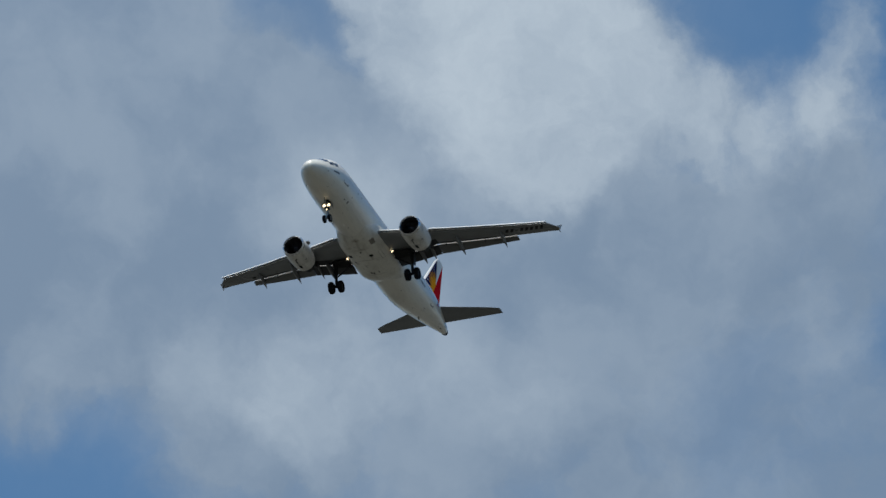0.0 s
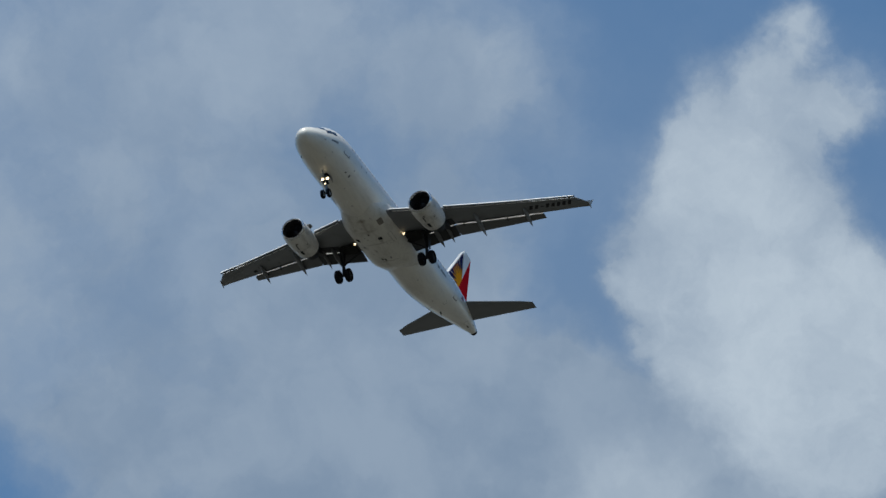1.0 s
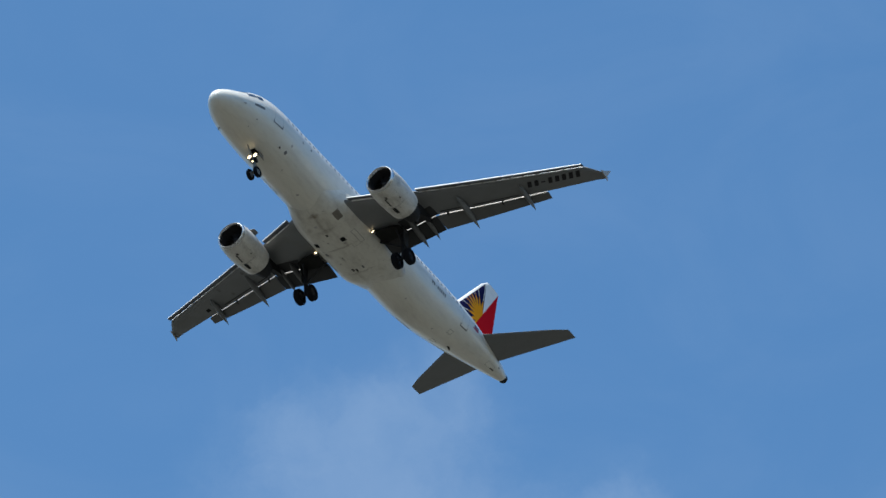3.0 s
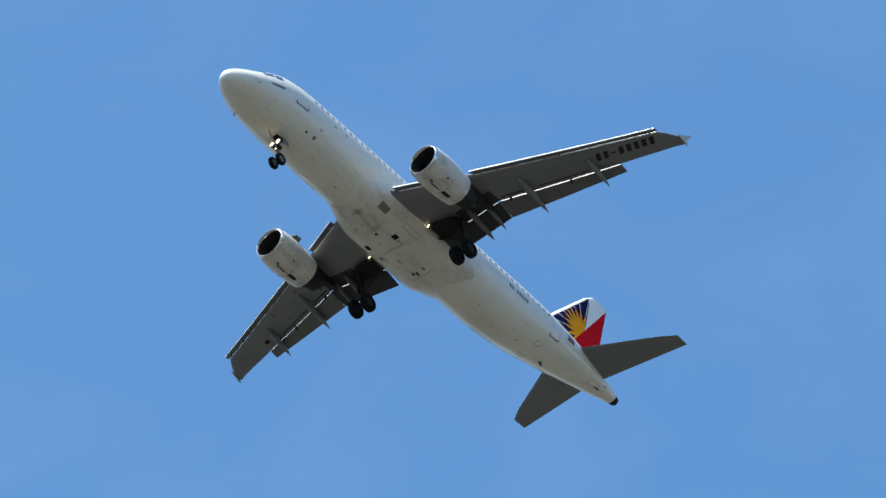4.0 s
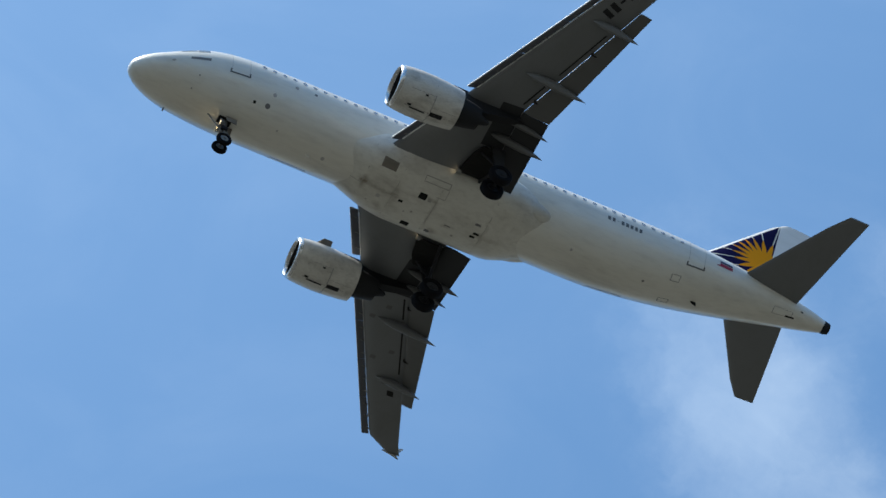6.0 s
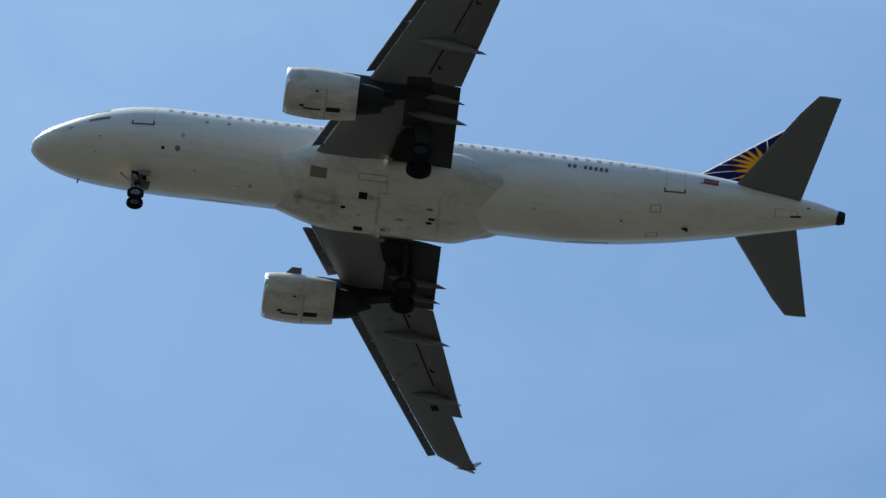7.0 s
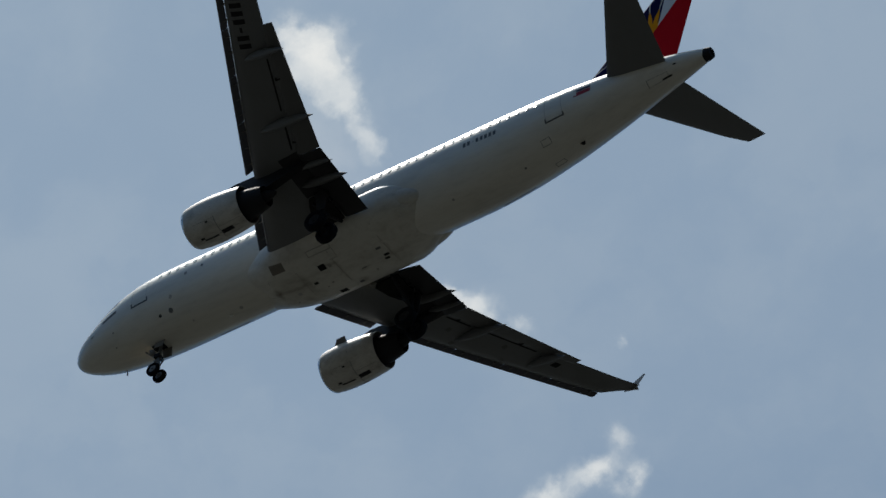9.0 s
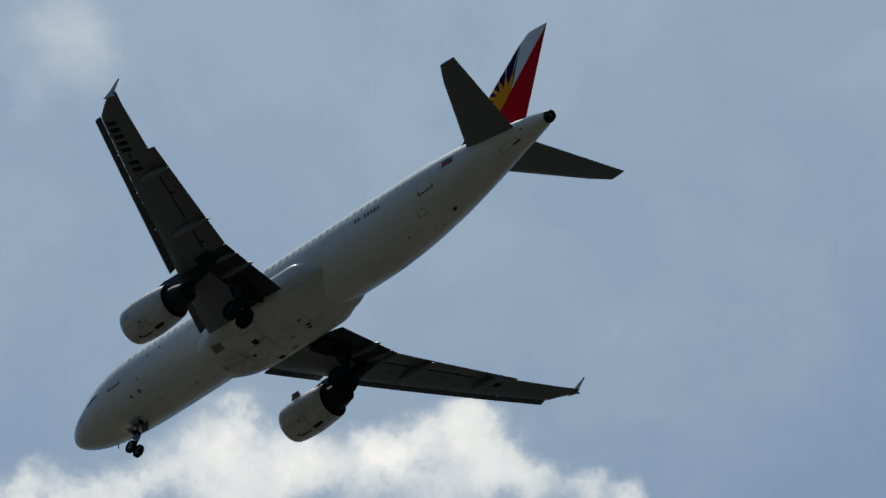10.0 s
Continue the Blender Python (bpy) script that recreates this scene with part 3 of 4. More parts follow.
def make_hull_details():
    # passenger doors: thin seam round the door, dark sill below it
    for side in (-1, 1):
        for x0, x1, z0, z1 in ((4.55, 5.48, -0.66, 1.22), (29.05, 29.95, -0.58, 1.2)):
            a0, a1, t = hull_angle(x0, z0), hull_angle(x0, z1), 0.022
            part("door_sill", side_patch(side, x0 - 0.06, x1 + 0.06, a0 - 0.03, a0 + 0.015, out=0.012), MARK, fuselage, "dark sill under a cabin door")
            for end in (x0 - 0.06, x1 - 0.02):
                part("door_sill", side_patch(side, end, end + 0.08, a0, a0 + 0.10, out=0.012), MARK, fuselage, "upturned end of a dark door sill")
            part("door_seam", side_patch(side, x0, x0 + t, a0, a1), FAINT, fuselage)
            part("door_seam", side_patch(side, x1 - t, x1, a0, a1), FAINT, fuselage)
            part("door_seam", side_patch(side, x0, x1, a1 - 0.012, a1), FAINT, fuselage)
    # cargo doors on the starboard belly
    for x0, x1 in ((8.0, 9.85), (24.9, 26.7)):
        for a0, a1 in ((0.62, 0.645), (1.35, 1.37)):
            part("cargo_door_seam", side_patch(1, x0, x1, a0, a1 + 0.015), SEAM, fuselage)
        for x in (x0, x1):
            part("cargo_door_seam", side_patch(1, x, x + 0.03, 0.62, 1.37), SEAM, fuselage)
    # small round ports and hatches low on the nose and aft belly
    for x, a, r, material in ((6.05, 0.74, 0.08, BLACK), (6.72, 0.76, 0.13, SEAM), (6.90, 1.08, 0.10, FAINT), (7.9, 1.54, 0.10, DIM), (8.9, 1.56, 0.08, SEAM), (1.78, 1.34, 0.11, DIM),
                              (3.15, 0.93, 0.045, SEAM), (10.2, 0.08, 0.10, FAINT), (35.75, 1.02, 0.10, BLACK), (3.0, 0.5, 0.04, SEAM), (7.6, 0.3, 0.06, FAINT), (23.2, 0.35, 0.07, FAINT), (27.2, 0.2, 0.06, SEAM)):
        part("hull_port", hull_disc(x, a, r), material, fuselage)
    for x0, x1, a0, a1 in ((28.45, 28.95, 0.42, 0.62), (28.4, 28.95, -0.35, -0.18), (34.2, 35.3, 0.35, 0.75)):
        for u0, u1, b0, b1 in ((x0, x1, a0, a0 + 0.015), (x0, x1, a1 - 0.015, a1), (x0, x0 + 0.03, a0, a1), (x1 - 0.03, x1, a0, a1)):
            part("hatch_seam", hull_patch(u0, u1, b0, b1), SEAM, fuselage)
    part("hatch_latch", hull_patch(34.95, 35.45, 0.35, 0.46, out=0.012), BLACK, fuselage)
    part("name_plate", hull_patch(2.55, 3.5, 1.46, 1.57), SEAM, fuselage)
    # fins of aerials below the hull
    part("aerial", slab([(29.9, 0.1, -1.05), (30.25, 0.1, -0.98), (30.3, 0.1, -1.3), (30.18, 0.1, -1.3)], (0, 1, 0), 0.05), BLACK, fuselage, "small black tail drain mast")
    part("aerial", slab([(9.2, 0, -2.02), (9.55, 0, -2.02), (9.6, 0, -2.3), (9.48, 0, -2.3)], (0, 1, 0), 0.04), WHITE, fuselage)
    part("probe", tube((2.35, 0.95, -1.5), (2.3, 1.05, -1.78), 0.035), SEAM, fuselage)
    # marking on the aft side: plain bars
    for side in (-1, 1):
        for k in range(8):
            x = 24.5 + k * 0.245
            a0, a1 = hull_angle(x, 0.0), hull_angle(x, 0.0) - 0.15
            if k == 2:
                a0, a1 = a0 - 0.06, a1 + 0.06
            part("marking_bar", side_patch(side, x, x + 0.15, a1 + 0.02, a0, out=0.008), MARK, fuselage)
        # flag panel: red and blue with a white wedge
        a = hull_angle(31.0, 0.72)
        part("flag_panel", side_patch(side, 30.62, 31.5, a - 0.30, a - 0.15, out=0.008), REDP, fuselage, "red lower half of a painted flag")
        part("flag_panel", side_patch(side, 30.62, 31.5, a - 0.13, a - 0.02, out=0.008), BLUEP, fuselage, "blue upper half of a painted flag")
        part("flag_panel", side_patch(side, 30.60, 30.78, a - 0.26, a - 0.04, out=0.012), WHITE, fuselage, "white hoist wedge of a painted flag")


make_windows()
make_hull_details()


# ---- wings ----
def wing_z(y):
    return -1.40 + 0.123 * (y - 2.0) + 0.0022 * (y - 2.0) ** 2


def front_edge(y):
    return 12.79 + 0.507 * (y - 2.4)


def rear_edge(y):
    return 17.90 if y < 6.3 else 17.90 + 0.397 * (y - 6.3)


FOIL = [(1.0, 0.02), (0.9, 0.16), (0.75, 0.40), (0.55, 0.72), (0.38, 0.93), (0.25, 1.0), (0.14, 0.90), (0.06, 0.64), (0.02, 0.38), (0.0, 0.0)]


def foil(x0, x1, y, z, thick, turn=0.0, side=1, belly=0.85):
    """A wing section in the plane y: nose at x0, tail at x1, nose up by turn degrees."""
    c, t, s = x1 - x0, math.tan(radians(turn)), []
    outline = [(u, v) for u, v in FOIL] + [(u, -v * belly) for u, v in FOIL[-2::-1]]
    for u, v in outline:
        s.append(Vector((x0 + u * c, side * y, z + v * thick / 2 - (u - 0.4) * c * t)))
    return s


def make_wing(side):
    rings = []
    for y in (1.5, 2.4, 4.0, 5.2, 6.29, 6.31, 8.0, 10.0, 12.0, 14.0, 15.6, 16.2, 16.5, 16.75, 16.92):
        x0, x1 = front_edge(y) + 0.44, rear_edge(y)
        tip = max(0, y - 16.15)
        x0 += 1.35 * tip ** 1.15 * 0.9
        x1 += tip * 0.12
        thick = 0.125 * (x1 - x0 + 1.2) if y < 16.3 else 0.10 * (x1 - x0 + 0.3)
        rings.append(foil(x0, x1, y, wing_z(y), thick, 2.5 * max(0, 1 - y / 14), side))
    wing = part("wing", loft(rings), GREY, airliner, "grey-bellied swept wing with flaps lowered", 40)

    # bare fixed nose of the wing behind the slats, paled for sun through the slot
    for y0, y1 in ((2.45, 5.0), (6.45, 16.1)):
        rows = []
        for k in range(13):
            y = y0 + (y1 - y0) * k / 12
            x0, x1 = front_edge(y) + 0.44, rear_edge(y)
            row = foil(x0, x1, y, wing_z(y), 0.125 * (x1 - x0 + 1.2), 2.5 * max(0, 1 - y / 14), side)
            rows.append([p + Vector((-0.010, 0, -0.004)) for p in row[8:11]])
        part("wing_nose", loft(rows, caps=False, closed=False), PALE, wing, "pale metal wing nose behind the slats, slot sunlight in its colour")
    # slats along the front edge, each with the slot behind it and its tracks
    for y0, y1 in ((2.35, 5.05), (6.4, 9.0), (9.04, 11.4), (11.44, 13.8), (13.84, 16.2)):
        rows = []
        for k in range(4):
            y = y0 + (y1 - y0) * k / 3
            x0, w = front_edge(y) + 0.01, 0.46 - 0.004 * y
            rows.append(foil(x0, x0 + w, y, wing_z(y) - 0.06, 0.20, -14, side, 0.6))
        slat = part("slat", loft(rows), SLAT, wing, "lowered leading-edge slat")
        # pale strip paints the sunlight caught by the slat's nose
        part("sunlit_slat_edge", loft([[p + Vector((-0.006, 0, 0.003)) for p in row[5:12]] for row in rows], caps=False, closed=False), PALE, slat, "pale strip painting sunlight on the slat nose")
        for k in range(3):
            y = y0 + (y1 - y0) * (k + 0.5) / 3
            x0 = front_edge(y) + 0.22
            part("slat_track", box((x0, side * y - 0.022, wing_z(y) - 0.10), (x0 + 0.22, side * y + 0.022, wing_z(y) - 0.02)), SEAM, slat)

    # flaps
    for y0, y1 in ((2.2, 6.28), (6.32, 13.25)):
        rows = []
        for k in range(6):
            y = y0 + (y1 - y0) * k / 5
            end = 19.20 if y < 6.3 else 19.20 + 0.288 * (y - 6.3)
            x0 = rear_edge(y) - 0.05
            c = end - x0
            drop = 0.6 * (rear_edge(y) - front_edge(y) - 0.44) * math.tan(radians(2.5 * max(0, 1 - y / 14)))
            rows.append(foil(x0, end, y, wing_z(y) - drop - 0.15 - 0.4 * c * math.tan(radians(9)), 0.11 * c + 0.03, 9, side))
        # the inboard flap's near-black tone holds the shade behind the engine
        flap = part("flap", loft(rows), FLAPGREY if y0 > 6 else SHADEGREY, wing, "lowered grey trailing-edge flap")
        # added strip fills the slot, its pale colour standing for sun on the flap
        rows = []
        for k in range(6):
            y = y0 + 0.1 + (y1 - y0 - 0.2) * k / 5
            drop = 0.6 * (rear_edge(y) - front_edge(y) - 0.44) * math.tan(radians(2.5 * max(0, 1 - y / 14)))
            rows.append([(rear_edge(y) + 0.05 + 0.025 * math.cos(j * math.tau / 10), side * y, wing_z(y) - drop - 0.04 + 0.085 * math.sin(j * math.tau / 10)) for j in range(10)])
        part("sunlit_flap_nose", loft(rows), FAINT, flap, "pale rounded strip painting the sunlit flap nose in the slot")
    for y in (3.3, 7.0, 10.4):
        x0 = rear_edge(y)
        part("flap_bracket", box((x0 - 0.12, side * y - 0.03, wing_z(y) - 0.26), (x0 + 0.16, side * y + 0.03, wing_z(y) - 0.06)), BLACK, wing)
    # aileron seam
    a, b = 13.45, 16.1
    part("aileron_seam", loft([[(rear_edge(y) - 0.50, side * y, wing_z(y) - 0.075), (rear_edge(y) - 0.475, side * y, wing_z(y) - 0.073)] for y in (a, b)], caps=False, closed=False), SEAM, wing)

    # black strips paint the shade in the flap coves; the last is a cutout
    for y0, y1, d0, d1 in ((8.7, 11.5, 0.33, 0.25), (6.6, 7.9, 0.36, 0.27), (12.75, 13.1, 0.85, 0.5)):
        if side < 0 and d0 > 0.8:
            continue
        rows = []
        for k in range(7):
            y = y0 + (y1 - y0) * k / 6
            rows.append([(x, side * y, wing_under(x, y) - 0.012) for x in (rear_edge(y) - d0, rear_edge(y) - (d0 + d1) / 2, rear_edge(y) - d1)])
        part("cove_shade", loft(rows, caps=False, closed=False), BLACK, wing)

    # small square covers under the starboard wing
    if side > 0:
        for y, u in ((8.3, 0.22), (10.2, 0.66), (10.9, 0.20), (12.3, 0.50), (7.4, 0.58)):
            x = front_edge(y) + 0.44 + u * (rear_edge(y) - front_edge(y) - 0.44)
            rows = [[(x + dx, y + dy, wing_under(x + dx, y + dy) - 0.012) for dx in (-0.14, 0.0, 0.14)] for dy in (-0.12, 0.0, 0.12)]
            part("access_cover", loft(rows, caps=False, closed=False), FLAPGREY, wing)
    # canoe fairings over the flap tracks
    for y, x0, x1, size in ((4.62, 16.9, 19.7, 1.0), (5.62, 17.2, 19.5, 0.75), (8.25, 17.0, 20.2, 1.0), (12.05, 18.7, 21.1, 0.85)):
        rows = []
        for k in range(13):
            u = k / 12
            r = max(0.012, (math.sin(math.pi * min(1, u * 1.02) ** 0.8)) ** 0.75 if u < 0.99 else 0.012)
            z = wing_z(y) - 0.16 - 0.08 * u - 0.42 * u * u
            rows.append([(x0 + (x1 - x0) * u, side * y + 0.19 * size * r * math.cos(j * math.tau / 14), z - 0.04 + 0.30 * size * r * math.sin(j * math.tau / 14)) for j in range(14)])
        part("flap_track_fairing", loft(rows), GREY if y > 6 else FLAPGREY, wing, "pointed grey flap-track fairing")

    # arrow-shaped fence at the tip
    y = side * 16.92
    z = wing_z(16.92)
    part("wingtip_fence", slab([(21.25, y, z), (21.75, y, z + 0.28), (22.36, y + side * 0.05, z + 0.72), (22.43, y + side * 0.05, z + 0.70), (22.08, y, z + 0.10), (22.04, y, z - 0.05),
                                (22.16, y, z - 0.26), (22.10, y, z - 0.28), (21.75, y, z - 0.13)], (0, 1, 0), 0.05), FAINT, wing, "white arrow-shaped wingtip fence")
    # dark wheel well behind the main strut
    well = [(x, side * yy, wing_z(abs(yy)) - 0.40) for x, yy in ((16.35, 2.25), (16.6, 3.4), (16.9, 3.95), (17.75, 3.95), (17.85, 2.25))]
    part("wheel_well", slab(well, (0, 0, 1), 0.10), BLACK, wing, "dark open main wheel well")
    # dark sheet over the skin behind the engine, painted for the shade there
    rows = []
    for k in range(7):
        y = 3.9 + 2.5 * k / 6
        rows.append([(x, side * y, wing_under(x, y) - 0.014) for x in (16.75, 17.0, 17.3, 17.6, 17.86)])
    part("shade_panel", loft(rows, caps=False, closed=False), SHADEGREY, wing, "wing skin behind the engine with its shade painted in")
    # landing lamp at the wing root
    lamp = lathe([(-0.02, 0.09), (-0.10, 0.135), (-0.10, 0.15), (0.06, 0.14), (0.2, 0.02)], (16.42, side * 2.25, -1.74), n=20)
    ob = part("landing_lamp", lamp, STEEL, wing, "lit landing lamp under the wing root")
    part("lamp_glass", lathe([(-0.05, 0.004), (-0.048, 0.08), (-0.04, 0.12)], (16.42, side * 2.25, -1.74), n=20), LAMP, ob, "warm glowing lamp glass")
    if side < 0:
        # black underwing marking: plain bars
        for k in range(8):
            u = (k + 0.5) / 8
            cx, cy = 19.12 + 1.38 * u, 12.42 + 3.42 * u
            along, across = Vector((0.385, 0.923)), Vector((0.88, -0.38))
            ha, hb = 0.135, (0.06 if k == 2 else 0.30)
            rows = []
            for i in range(4):
                p = Vector((cx, cy)) + along * (ha * (i / 1.5 - 1))
                row = [p + across * (hb * (j / 3 - 1)) for j in range(7)]
                rows.append([(q.x, -q.y, wing_under(q.x, q.y) - 0.014) for q in row])
            bm = loft(rows, caps=False, closed=False)
            part("marking_bar", bm, BARS, wing)
    return wing


def wing_under(x, y):
    x0, x1 = front_edge(y) + 0.44, rear_edge(y)
    u = (x - x0) / (x1 - x0)
    pts = sorted(FOIL)
    v = float(np.interp(u, [p[0] for p in pts], [p[1] for p in pts]))
    thick = 0.125 * (x1 - x0 + 1.2)
    return wing_z(y) - v * 0.85 * thick / 2 - (u - 0.4) * (x1 - x0) * math.tan(radians(2.5 * max(0, 1 - y / 14)))


def make_engine(side):
    y, z = side * 5.76, -2.29
    c = (0, y, z)
    cowl = [(11.50, 1.06), (11.85, 1.11), (12.4, 1.145), (13.0, 1.145), (13.7, 1.10), (14.3, 1.04), (14.62, 0.99), (14.62, 0.955), (14.0, 1.0), (13.2, 1.02)]
    engine = part("engine", lathe(cowl, c, n=56), COWL, airliner, "off-white engine cowl with dark rear core", 50)
    part("inlet_lip", lathe([(11.50, 0.858), (11.44, 0.866), (11.36, 0.895), (11.31, 0.945), (11.34, 1.0), (11.42, 1.04), (11.50, 1.06)], c, n=56), BARE, engine, "bright metal inlet lip", 60)
    part("inlet_duct", lathe([(11.49, 0.856), (11.7, 0.856), (12.1, 0.868), (12.4, 0.87), (12.4, 0.2)], c, n=48), FANM, engine)
    fan = lathe([(11.86, 0.01), (11.92, 0.08), (12.05, 0.19), (12.25, 0.27)], c, n=24)
    for k in range(24):
        a = k * math.tau / 24
        rows = []
        for r, tw in ((0.24, 0.09), (0.55, 0.12), (0.85, 0.15)):
            rows.append([Vector(c) + Vector((12.12 - 0.06, r * math.cos(a - tw / r * 0.5), r * math.sin(a - tw / r * 0.5))), Vector(c) + Vector((12.28, r * math.cos(a + tw / r * 0.5), r * math.sin(a + tw / r * 0.5)))])
        loft(rows, caps=False, closed=False, bm=fan)
    part("fan", fan, FANM, engine, "dark fan blades and spinner")
    part("core_cowl", lathe([(13.6, 0.80), (14.6, 0.74), (15.2, 0.66), (15.75, 0.53), (15.75, 0.49), (15.2, 0.5)], c, n=36), DARKMETAL, engine, "dark heat-stained core nozzle")
    part("exhaust_plug", lathe([(15.1, 0.36), (15.75, 0.30), (16.25, 0.12), (16.35, 0.01)], c, n=24), DARKMETAL, engine)
    rings = []
    for x, low, top, w in ((12.2, -1.18, -1.06, 0.03), (12.9, -1.25, -0.82, 0.16), (13.8, -1.35, -0.66, 0.22), (15.0, -2.0, -0.72, 0.23), (16.0, -1.86, -0.8, 0.22), (17.2, -1.5, -0.82, 0.19), (18.4, -1.15, -0.9, 0.03)):
        rings.append([(x, y - w, low), (x, y - w * 1.05, (low + top) / 2), (x, y - w, top), (x, y + w, top), (x, y + w * 1.05, (low + top) / 2), (x, y + w, low)])
    part("pylon", loft(rings), DARKMETAL, engine, "dark engine pylon under the wing")
    # inboard strake, seams, latches and soot streaks on the cowl
    a = math.radians(38)
    s = -side
    n = Vector((0, s * math.cos(a), math.sin(a)))
    base = Vector((0, y, z)) + n * 1.1
    part("strake", slab([base + Vector((12.2, 0, 0)), base + Vector((12.95, 0, 0)), base + Vector((12.95, 0, 0)) + n * 0.33, base + Vector((12.5, 0, 0)) + n * 0.33], (0, -n.z, n.y), 0.05), SEAM, engine, "dark grey cowl strake")

    def cowl_patch(name, x0, x1, a0, a1, material, label=""):
        rows = []
        for i in range(5):
            x = x0 + (x1 - x0) * i / 4
            r = hermite(cowl[:7], x)[0] + 0.008
            rows.append([(x, y + r * math.sin(a0 + (a1 - a0) * k / 8), z - r * math.cos(a0 + (a1 - a0) * k / 8)) for k in range(9)])
        part(name, loft(rows, caps=False, closed=False), material, engine, label)

    for x0, x1, a0, a1 in ((12.0, 12.015, -2.6, 2.6), (13.15, 13.17, -2.6, 2.6), (11.95, 13.15, -0.006, 0.006), (13.15, 14.55, -0.006, 0.006), (11.95, 13.15, 0.8, 0.81), (11.95, 13.15, -0.8, -0.79)):
        cowl_patch("cowl_seam", x0, x1, a0, a1, SEAM)
    for x0, x1, a0, a1 in ((12.05, 12.25, -0.12, -0.02), (12.2, 13.0, 0.02, 0.09), (12.7, 12.85, -0.75, -0.68), (13.25, 13.9, -0.10, 0.12), (12.75, 12.9, 0.85, 0.92)):
        cowl_patch("cowl_vent", x0, x1, a0, a1, DARKMETAL, "dark sooty vent or latch")
    for x0, x1, a0, a1 in ((13.2, 13.24, 0.10, 0.85), (13.2, 13.24, -0.85, -0.10), (13.2, 14.5, 0.30, 0.315), (12.05, 12.06, 0.3, 0.8), (13.2, 14.5, -0.315, -0.30)):
        cowl_patch("cowl_seam", x0, x1, a0, a1, MARK2)


def make_stabilizer(side):
    rings = []
    for k in range(7):
        y = 0.45 + (6.22 - 0.45) * k / 6
        x0, x1 = 32.19 + 0.612 * (y - 1.05), 35.39 + 0.212 * (y - 0.9)
        if k == 6:
            x0 += 0.14
        rings.append(foil(x0, x1, y, 0.90 + 0.125 * (y - 0.9), 0.095 * (x1 - x0), 0, side, 1.0))
    ob = part("horizontal_stabilizer", loft(rings), GREY, airliner, "grey swept tailplane", 40)
    rows = []
    for k in range(6):
        y = 1.25 + 4.8 * k / 5
        x = 35.33 + 0.212 * (y - 0.9) - (0.95 - 0.11 * y)
        rows.append([(x, side * y, 0.90 + 0.125 * (y - 0.9) - 0.082 + 0.008 * y), (x + 0.02, side * y, 0.90 + 0.125 * (y - 0.9) - 0.08 + 0.008 * y)])
    part("elevator_seam", loft(rows, caps=False, closed=False), SEAM, ob)


def make_fin():
    rings = []
    for k in range(12):
        z = 1.55 + (7.95 - 1.55) * k / 11
        x0, x1 = 31.2 + 0.868 * (z - 3.74), 35.45 + 0.198 * (z - 2.0)
        if k == 11:
            x0 += 0.22
        row = foil(x0, x1, 0.0, 0.0, 0.10 * (x1 - x0), 0, 1, 1.0)
        rings.append([Vector((p.x, p.z, z)) for p in row])
    fin = part("fin", loft(rings), FIN, airliner, "fin painted blue, white and red with a golden sun", 40)
    part("fin_root_fillet", slab([(28.2, 0, 2.0), (30.3, 0, 2.75), (31.0, 0, 2.4), (31.0, 0, 1.9)], (0, 1, 0), 0.16), WHITE, fin)


def wheel(name, centre, r, w, parent):
    x, y, z = centre
    prof = [(-w * 0.28, r * 0.52), (-w * 0.5, r * 0.62), (-w * 0.5, r * 0.86), (-w * 0.36, r * 0.97), (-w * 0.15, r), (w * 0.15, r), (w * 0.36, r * 0.97), (w * 0.5, r * 0.86), (w * 0.5, r * 0.62), (w * 0.28, r * 0.52)]
    ob = part("wheel", lathe(prof, centre, "y", 36), RUBBER, parent, "black rubber aircraft tyre")
    part("rim", lathe([(-w * 0.30, 0.01), (-w * 0.34, r * 0.2), (-w * 0.26, r * 0.3), (-w * 0.34, r * 0.5), (-w * 0.30, r * 0.56), (w * 0.30, r * 0.56), (w * 0.34, r * 0.5), (w * 0.26, r * 0.3), (w * 0.34, r * 0.2), (w * 0.30, 0.01)], centre, "y", 28), STEEL if name == "nose" else FANM, ob)


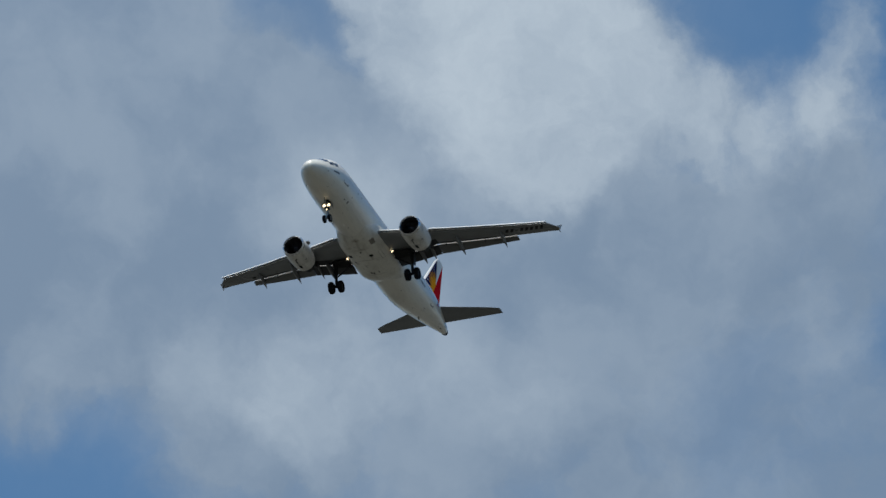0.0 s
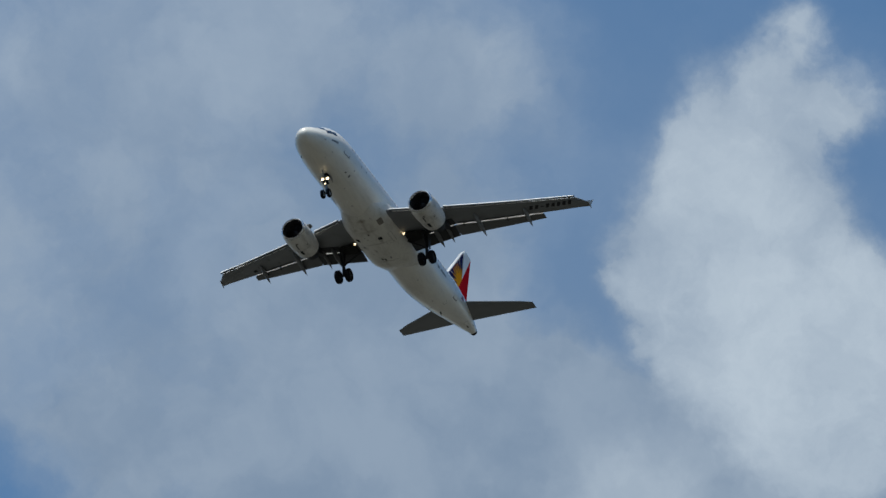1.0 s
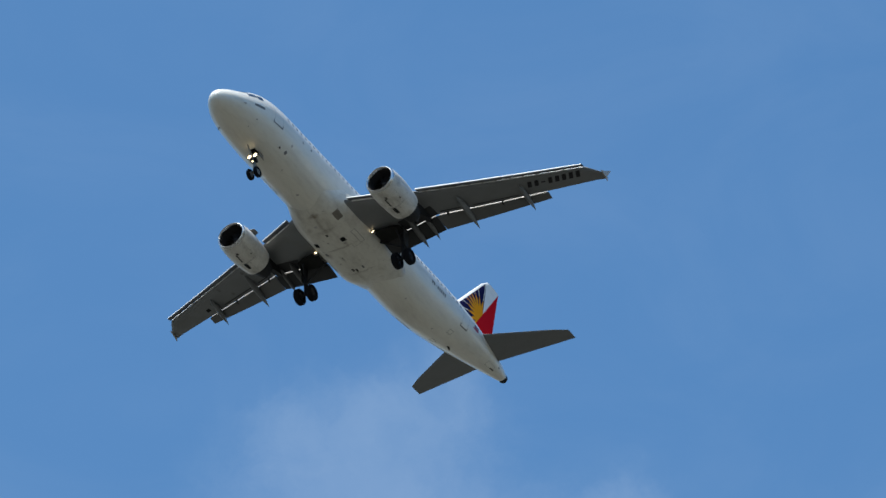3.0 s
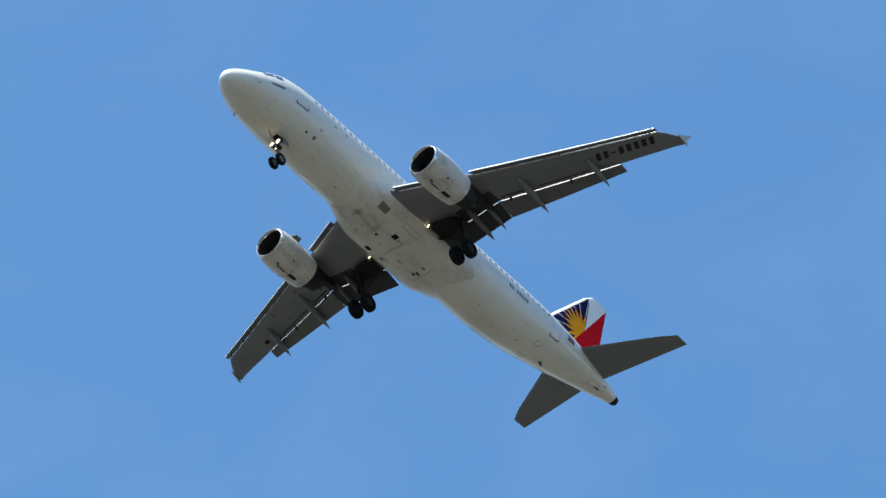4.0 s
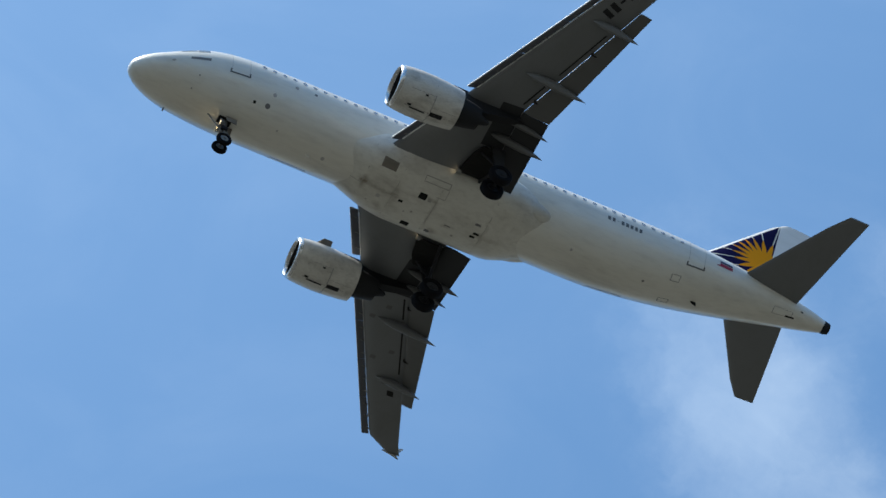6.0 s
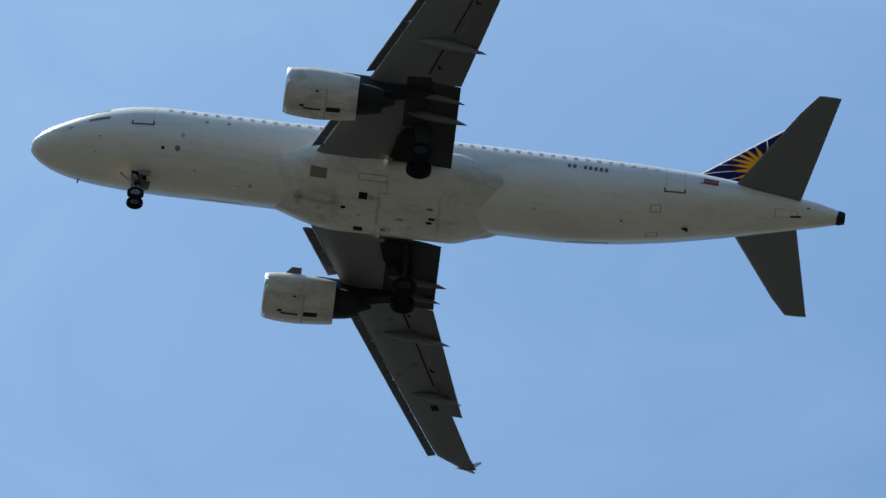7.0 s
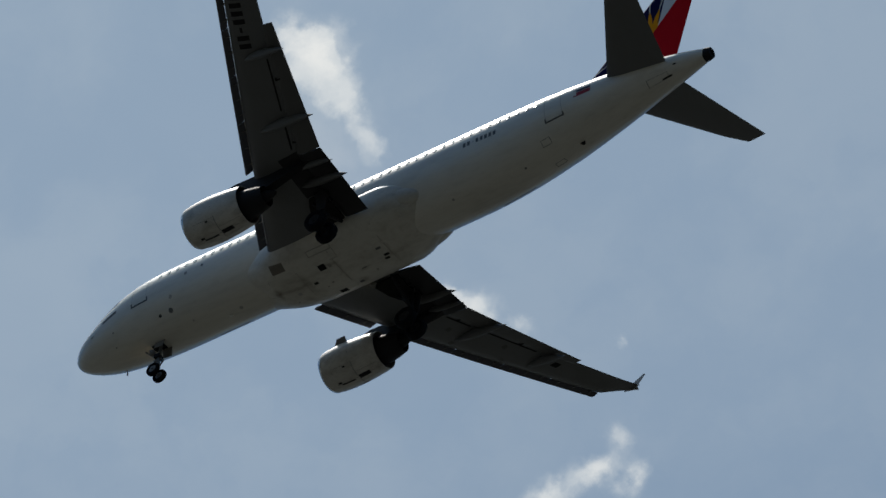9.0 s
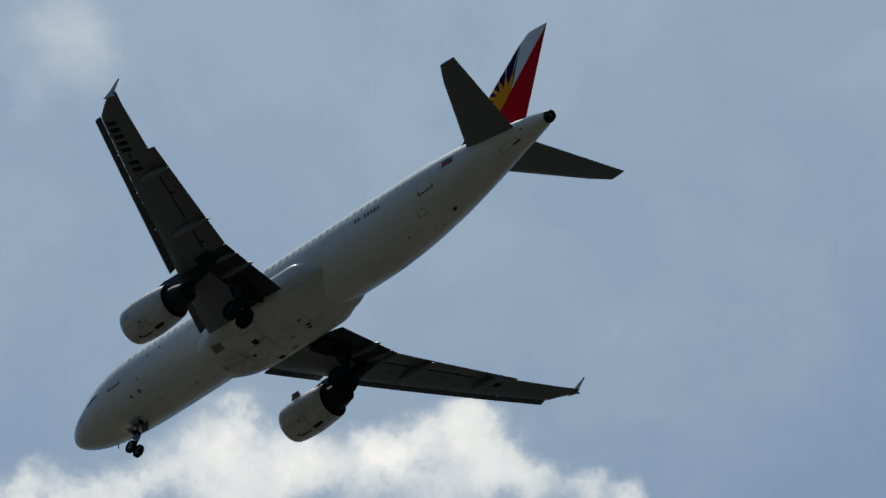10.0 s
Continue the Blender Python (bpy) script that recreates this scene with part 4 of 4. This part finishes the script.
def make_nose_gear():
    x = 5.10
    gear = part("nose_gear", tube((x + 0.1, 0, -1.9), (x, 0, -3.86), 0.10, 0.085), STEEL, airliner, "lowered nose gear with twin wheels and lamps")
    part("axle", tube((x, -0.42, -3.90), (x, 0.42, -3.90), 0.06), STEEL, gear)
    for s in (-1, 1):
        wheel("nose", (x, s * 0.27, -3.92), 0.385, 0.24, gear)
        part("gear_door", slab([(x - 0.05, s * 0.30, -2.1), (x + 0.55, s * 0.30, -2.1), (x + 0.5, s * 0.40, -2.62), (x, s * 0.40, -2.55)], (0, 1, 0.1), 0.04), PANELGREY, gear, "small grimy nose gear door")
        lamp = part("taxi_lamp", lathe([(0.0, 0.125), (-0.09, 0.165), (-0.09, 0.18), (0.08, 0.15), (0.18, 0.02)], (x - 0.20, s * 0.22, -2.62), n=18), STEEL, gear)
        part("lamp_glass", lathe([(-0.06, 0.004), (-0.055, 0.09), (-0.03, 0.14)], (x - 0.20, s * 0.22, -2.62), n=18), LAMP, lamp, "warm glowing lamp glass")
    lamp = part("taxi_lamp", lathe([(0.0, 0.06), (-0.06, 0.085), (-0.06, 0.10), (0.06, 0.08), (0.12, 0.02)], (x - 0.16, 0, -3.05), n=16), STEEL, gear)
    part("lamp_glass", lathe([(-0.03, 0.004), (-0.02, 0.075)], (x - 0.16, 0, -3.05), n=16), LAMP, lamp, "warm glowing lamp glass")
    part("drag_brace", tube((x - 0.95, 0, -1.95), (x - 0.05, 0, -2.95), 0.05), STEEL, gear)
    part("torque_link", slab([(x + 0.1, 0, -2.9), (x + 0.38, 0, -3.2), (x + 0.1, 0, -3.6), (x + 0.3, 0, -3.2)], (0, 1, 0), 0.08), STEEL, gear)
    part("steering_box", box((x - 0.14, -0.2, -2.95), (x + 0.16, 0.2, -2.75)), DARKMETAL, gear)
    part("gear_bay", hull_patch(x - 0.35, x + 0.35, -0.12, 0.12, out=0.015), BLACK, gear, "dark open nose gear bay")


def make_main_gear(side):
    x, y = 17.72, side * 3.80
    gear = part("main_gear", tube((x - 0.12, y - side * 0.05, -1.2), (x, y, -3.70), 0.15, 0.12), DARKMETAL, airliner, "lowered main gear leg with twin wheels")
    part("axle", tube((x, y - 0.62, -3.76), (x, y + 0.62, -3.76), 0.09), DARKMETAL, gear)
    for s in (-1, 1):
        wheel("main", (x, y + s * 0.465, -3.76), 0.58, 0.42, gear)
    part("side_brace", tube((x - 0.15, y - side * 1.7, -1.75), (x - 0.03, y - side * 0.05, -2.75), 0.08), DARKMETAL, gear)
    part("drag_brace", tube((x - 0.9, y - side * 0.2, -1.45), (x - 0.02, y, -2.5), 0.07), DARKMETAL, gear)
    # leg door darkened in colour for the shade under the wing
    part("gear_door", slab([(x - 0.42, y + side * 0.22, -1.35), (x + 0.3, y + side * 0.22, -1.35), (x + 0.26, y + side * 0.18, -2.75), (x - 0.2, y + side * 0.18, -2.75)], (0, 1, 0.03), 0.06), SHADEGREY, gear, "grey leg door")
    part("torque_link", slab([(x + 0.12, y, -2.7), (x + 0.45, y, -3.1), (x + 0.1, y, -3.6), (x + 0.3, y, -3.1)], (0, 1, 0), 0.10), DARKMETAL, gear)


make_fin()
for side in (-1, 1):
    make_wing(side)
    make_engine(side)
    make_stabilizer(side)
    make_main_gear(side)
make_nose_gear()


# ---- the approach: steady flight down a three-degree slope ----
def motions():
    rows = []
    for k in range(21):
        t = 0.5 * k
        e = 0.5 * (t - 5.0) ** 2
        rows.append((t, pose(522.770 - 74.643 * t + 0.061 * e, 190.244 - 1.460 * t + 0.316 * e, 285.279 - 3.912 * t + 0.149 * e, 0, 3.651, 0)))
    walk(airliner, rows)


motions()
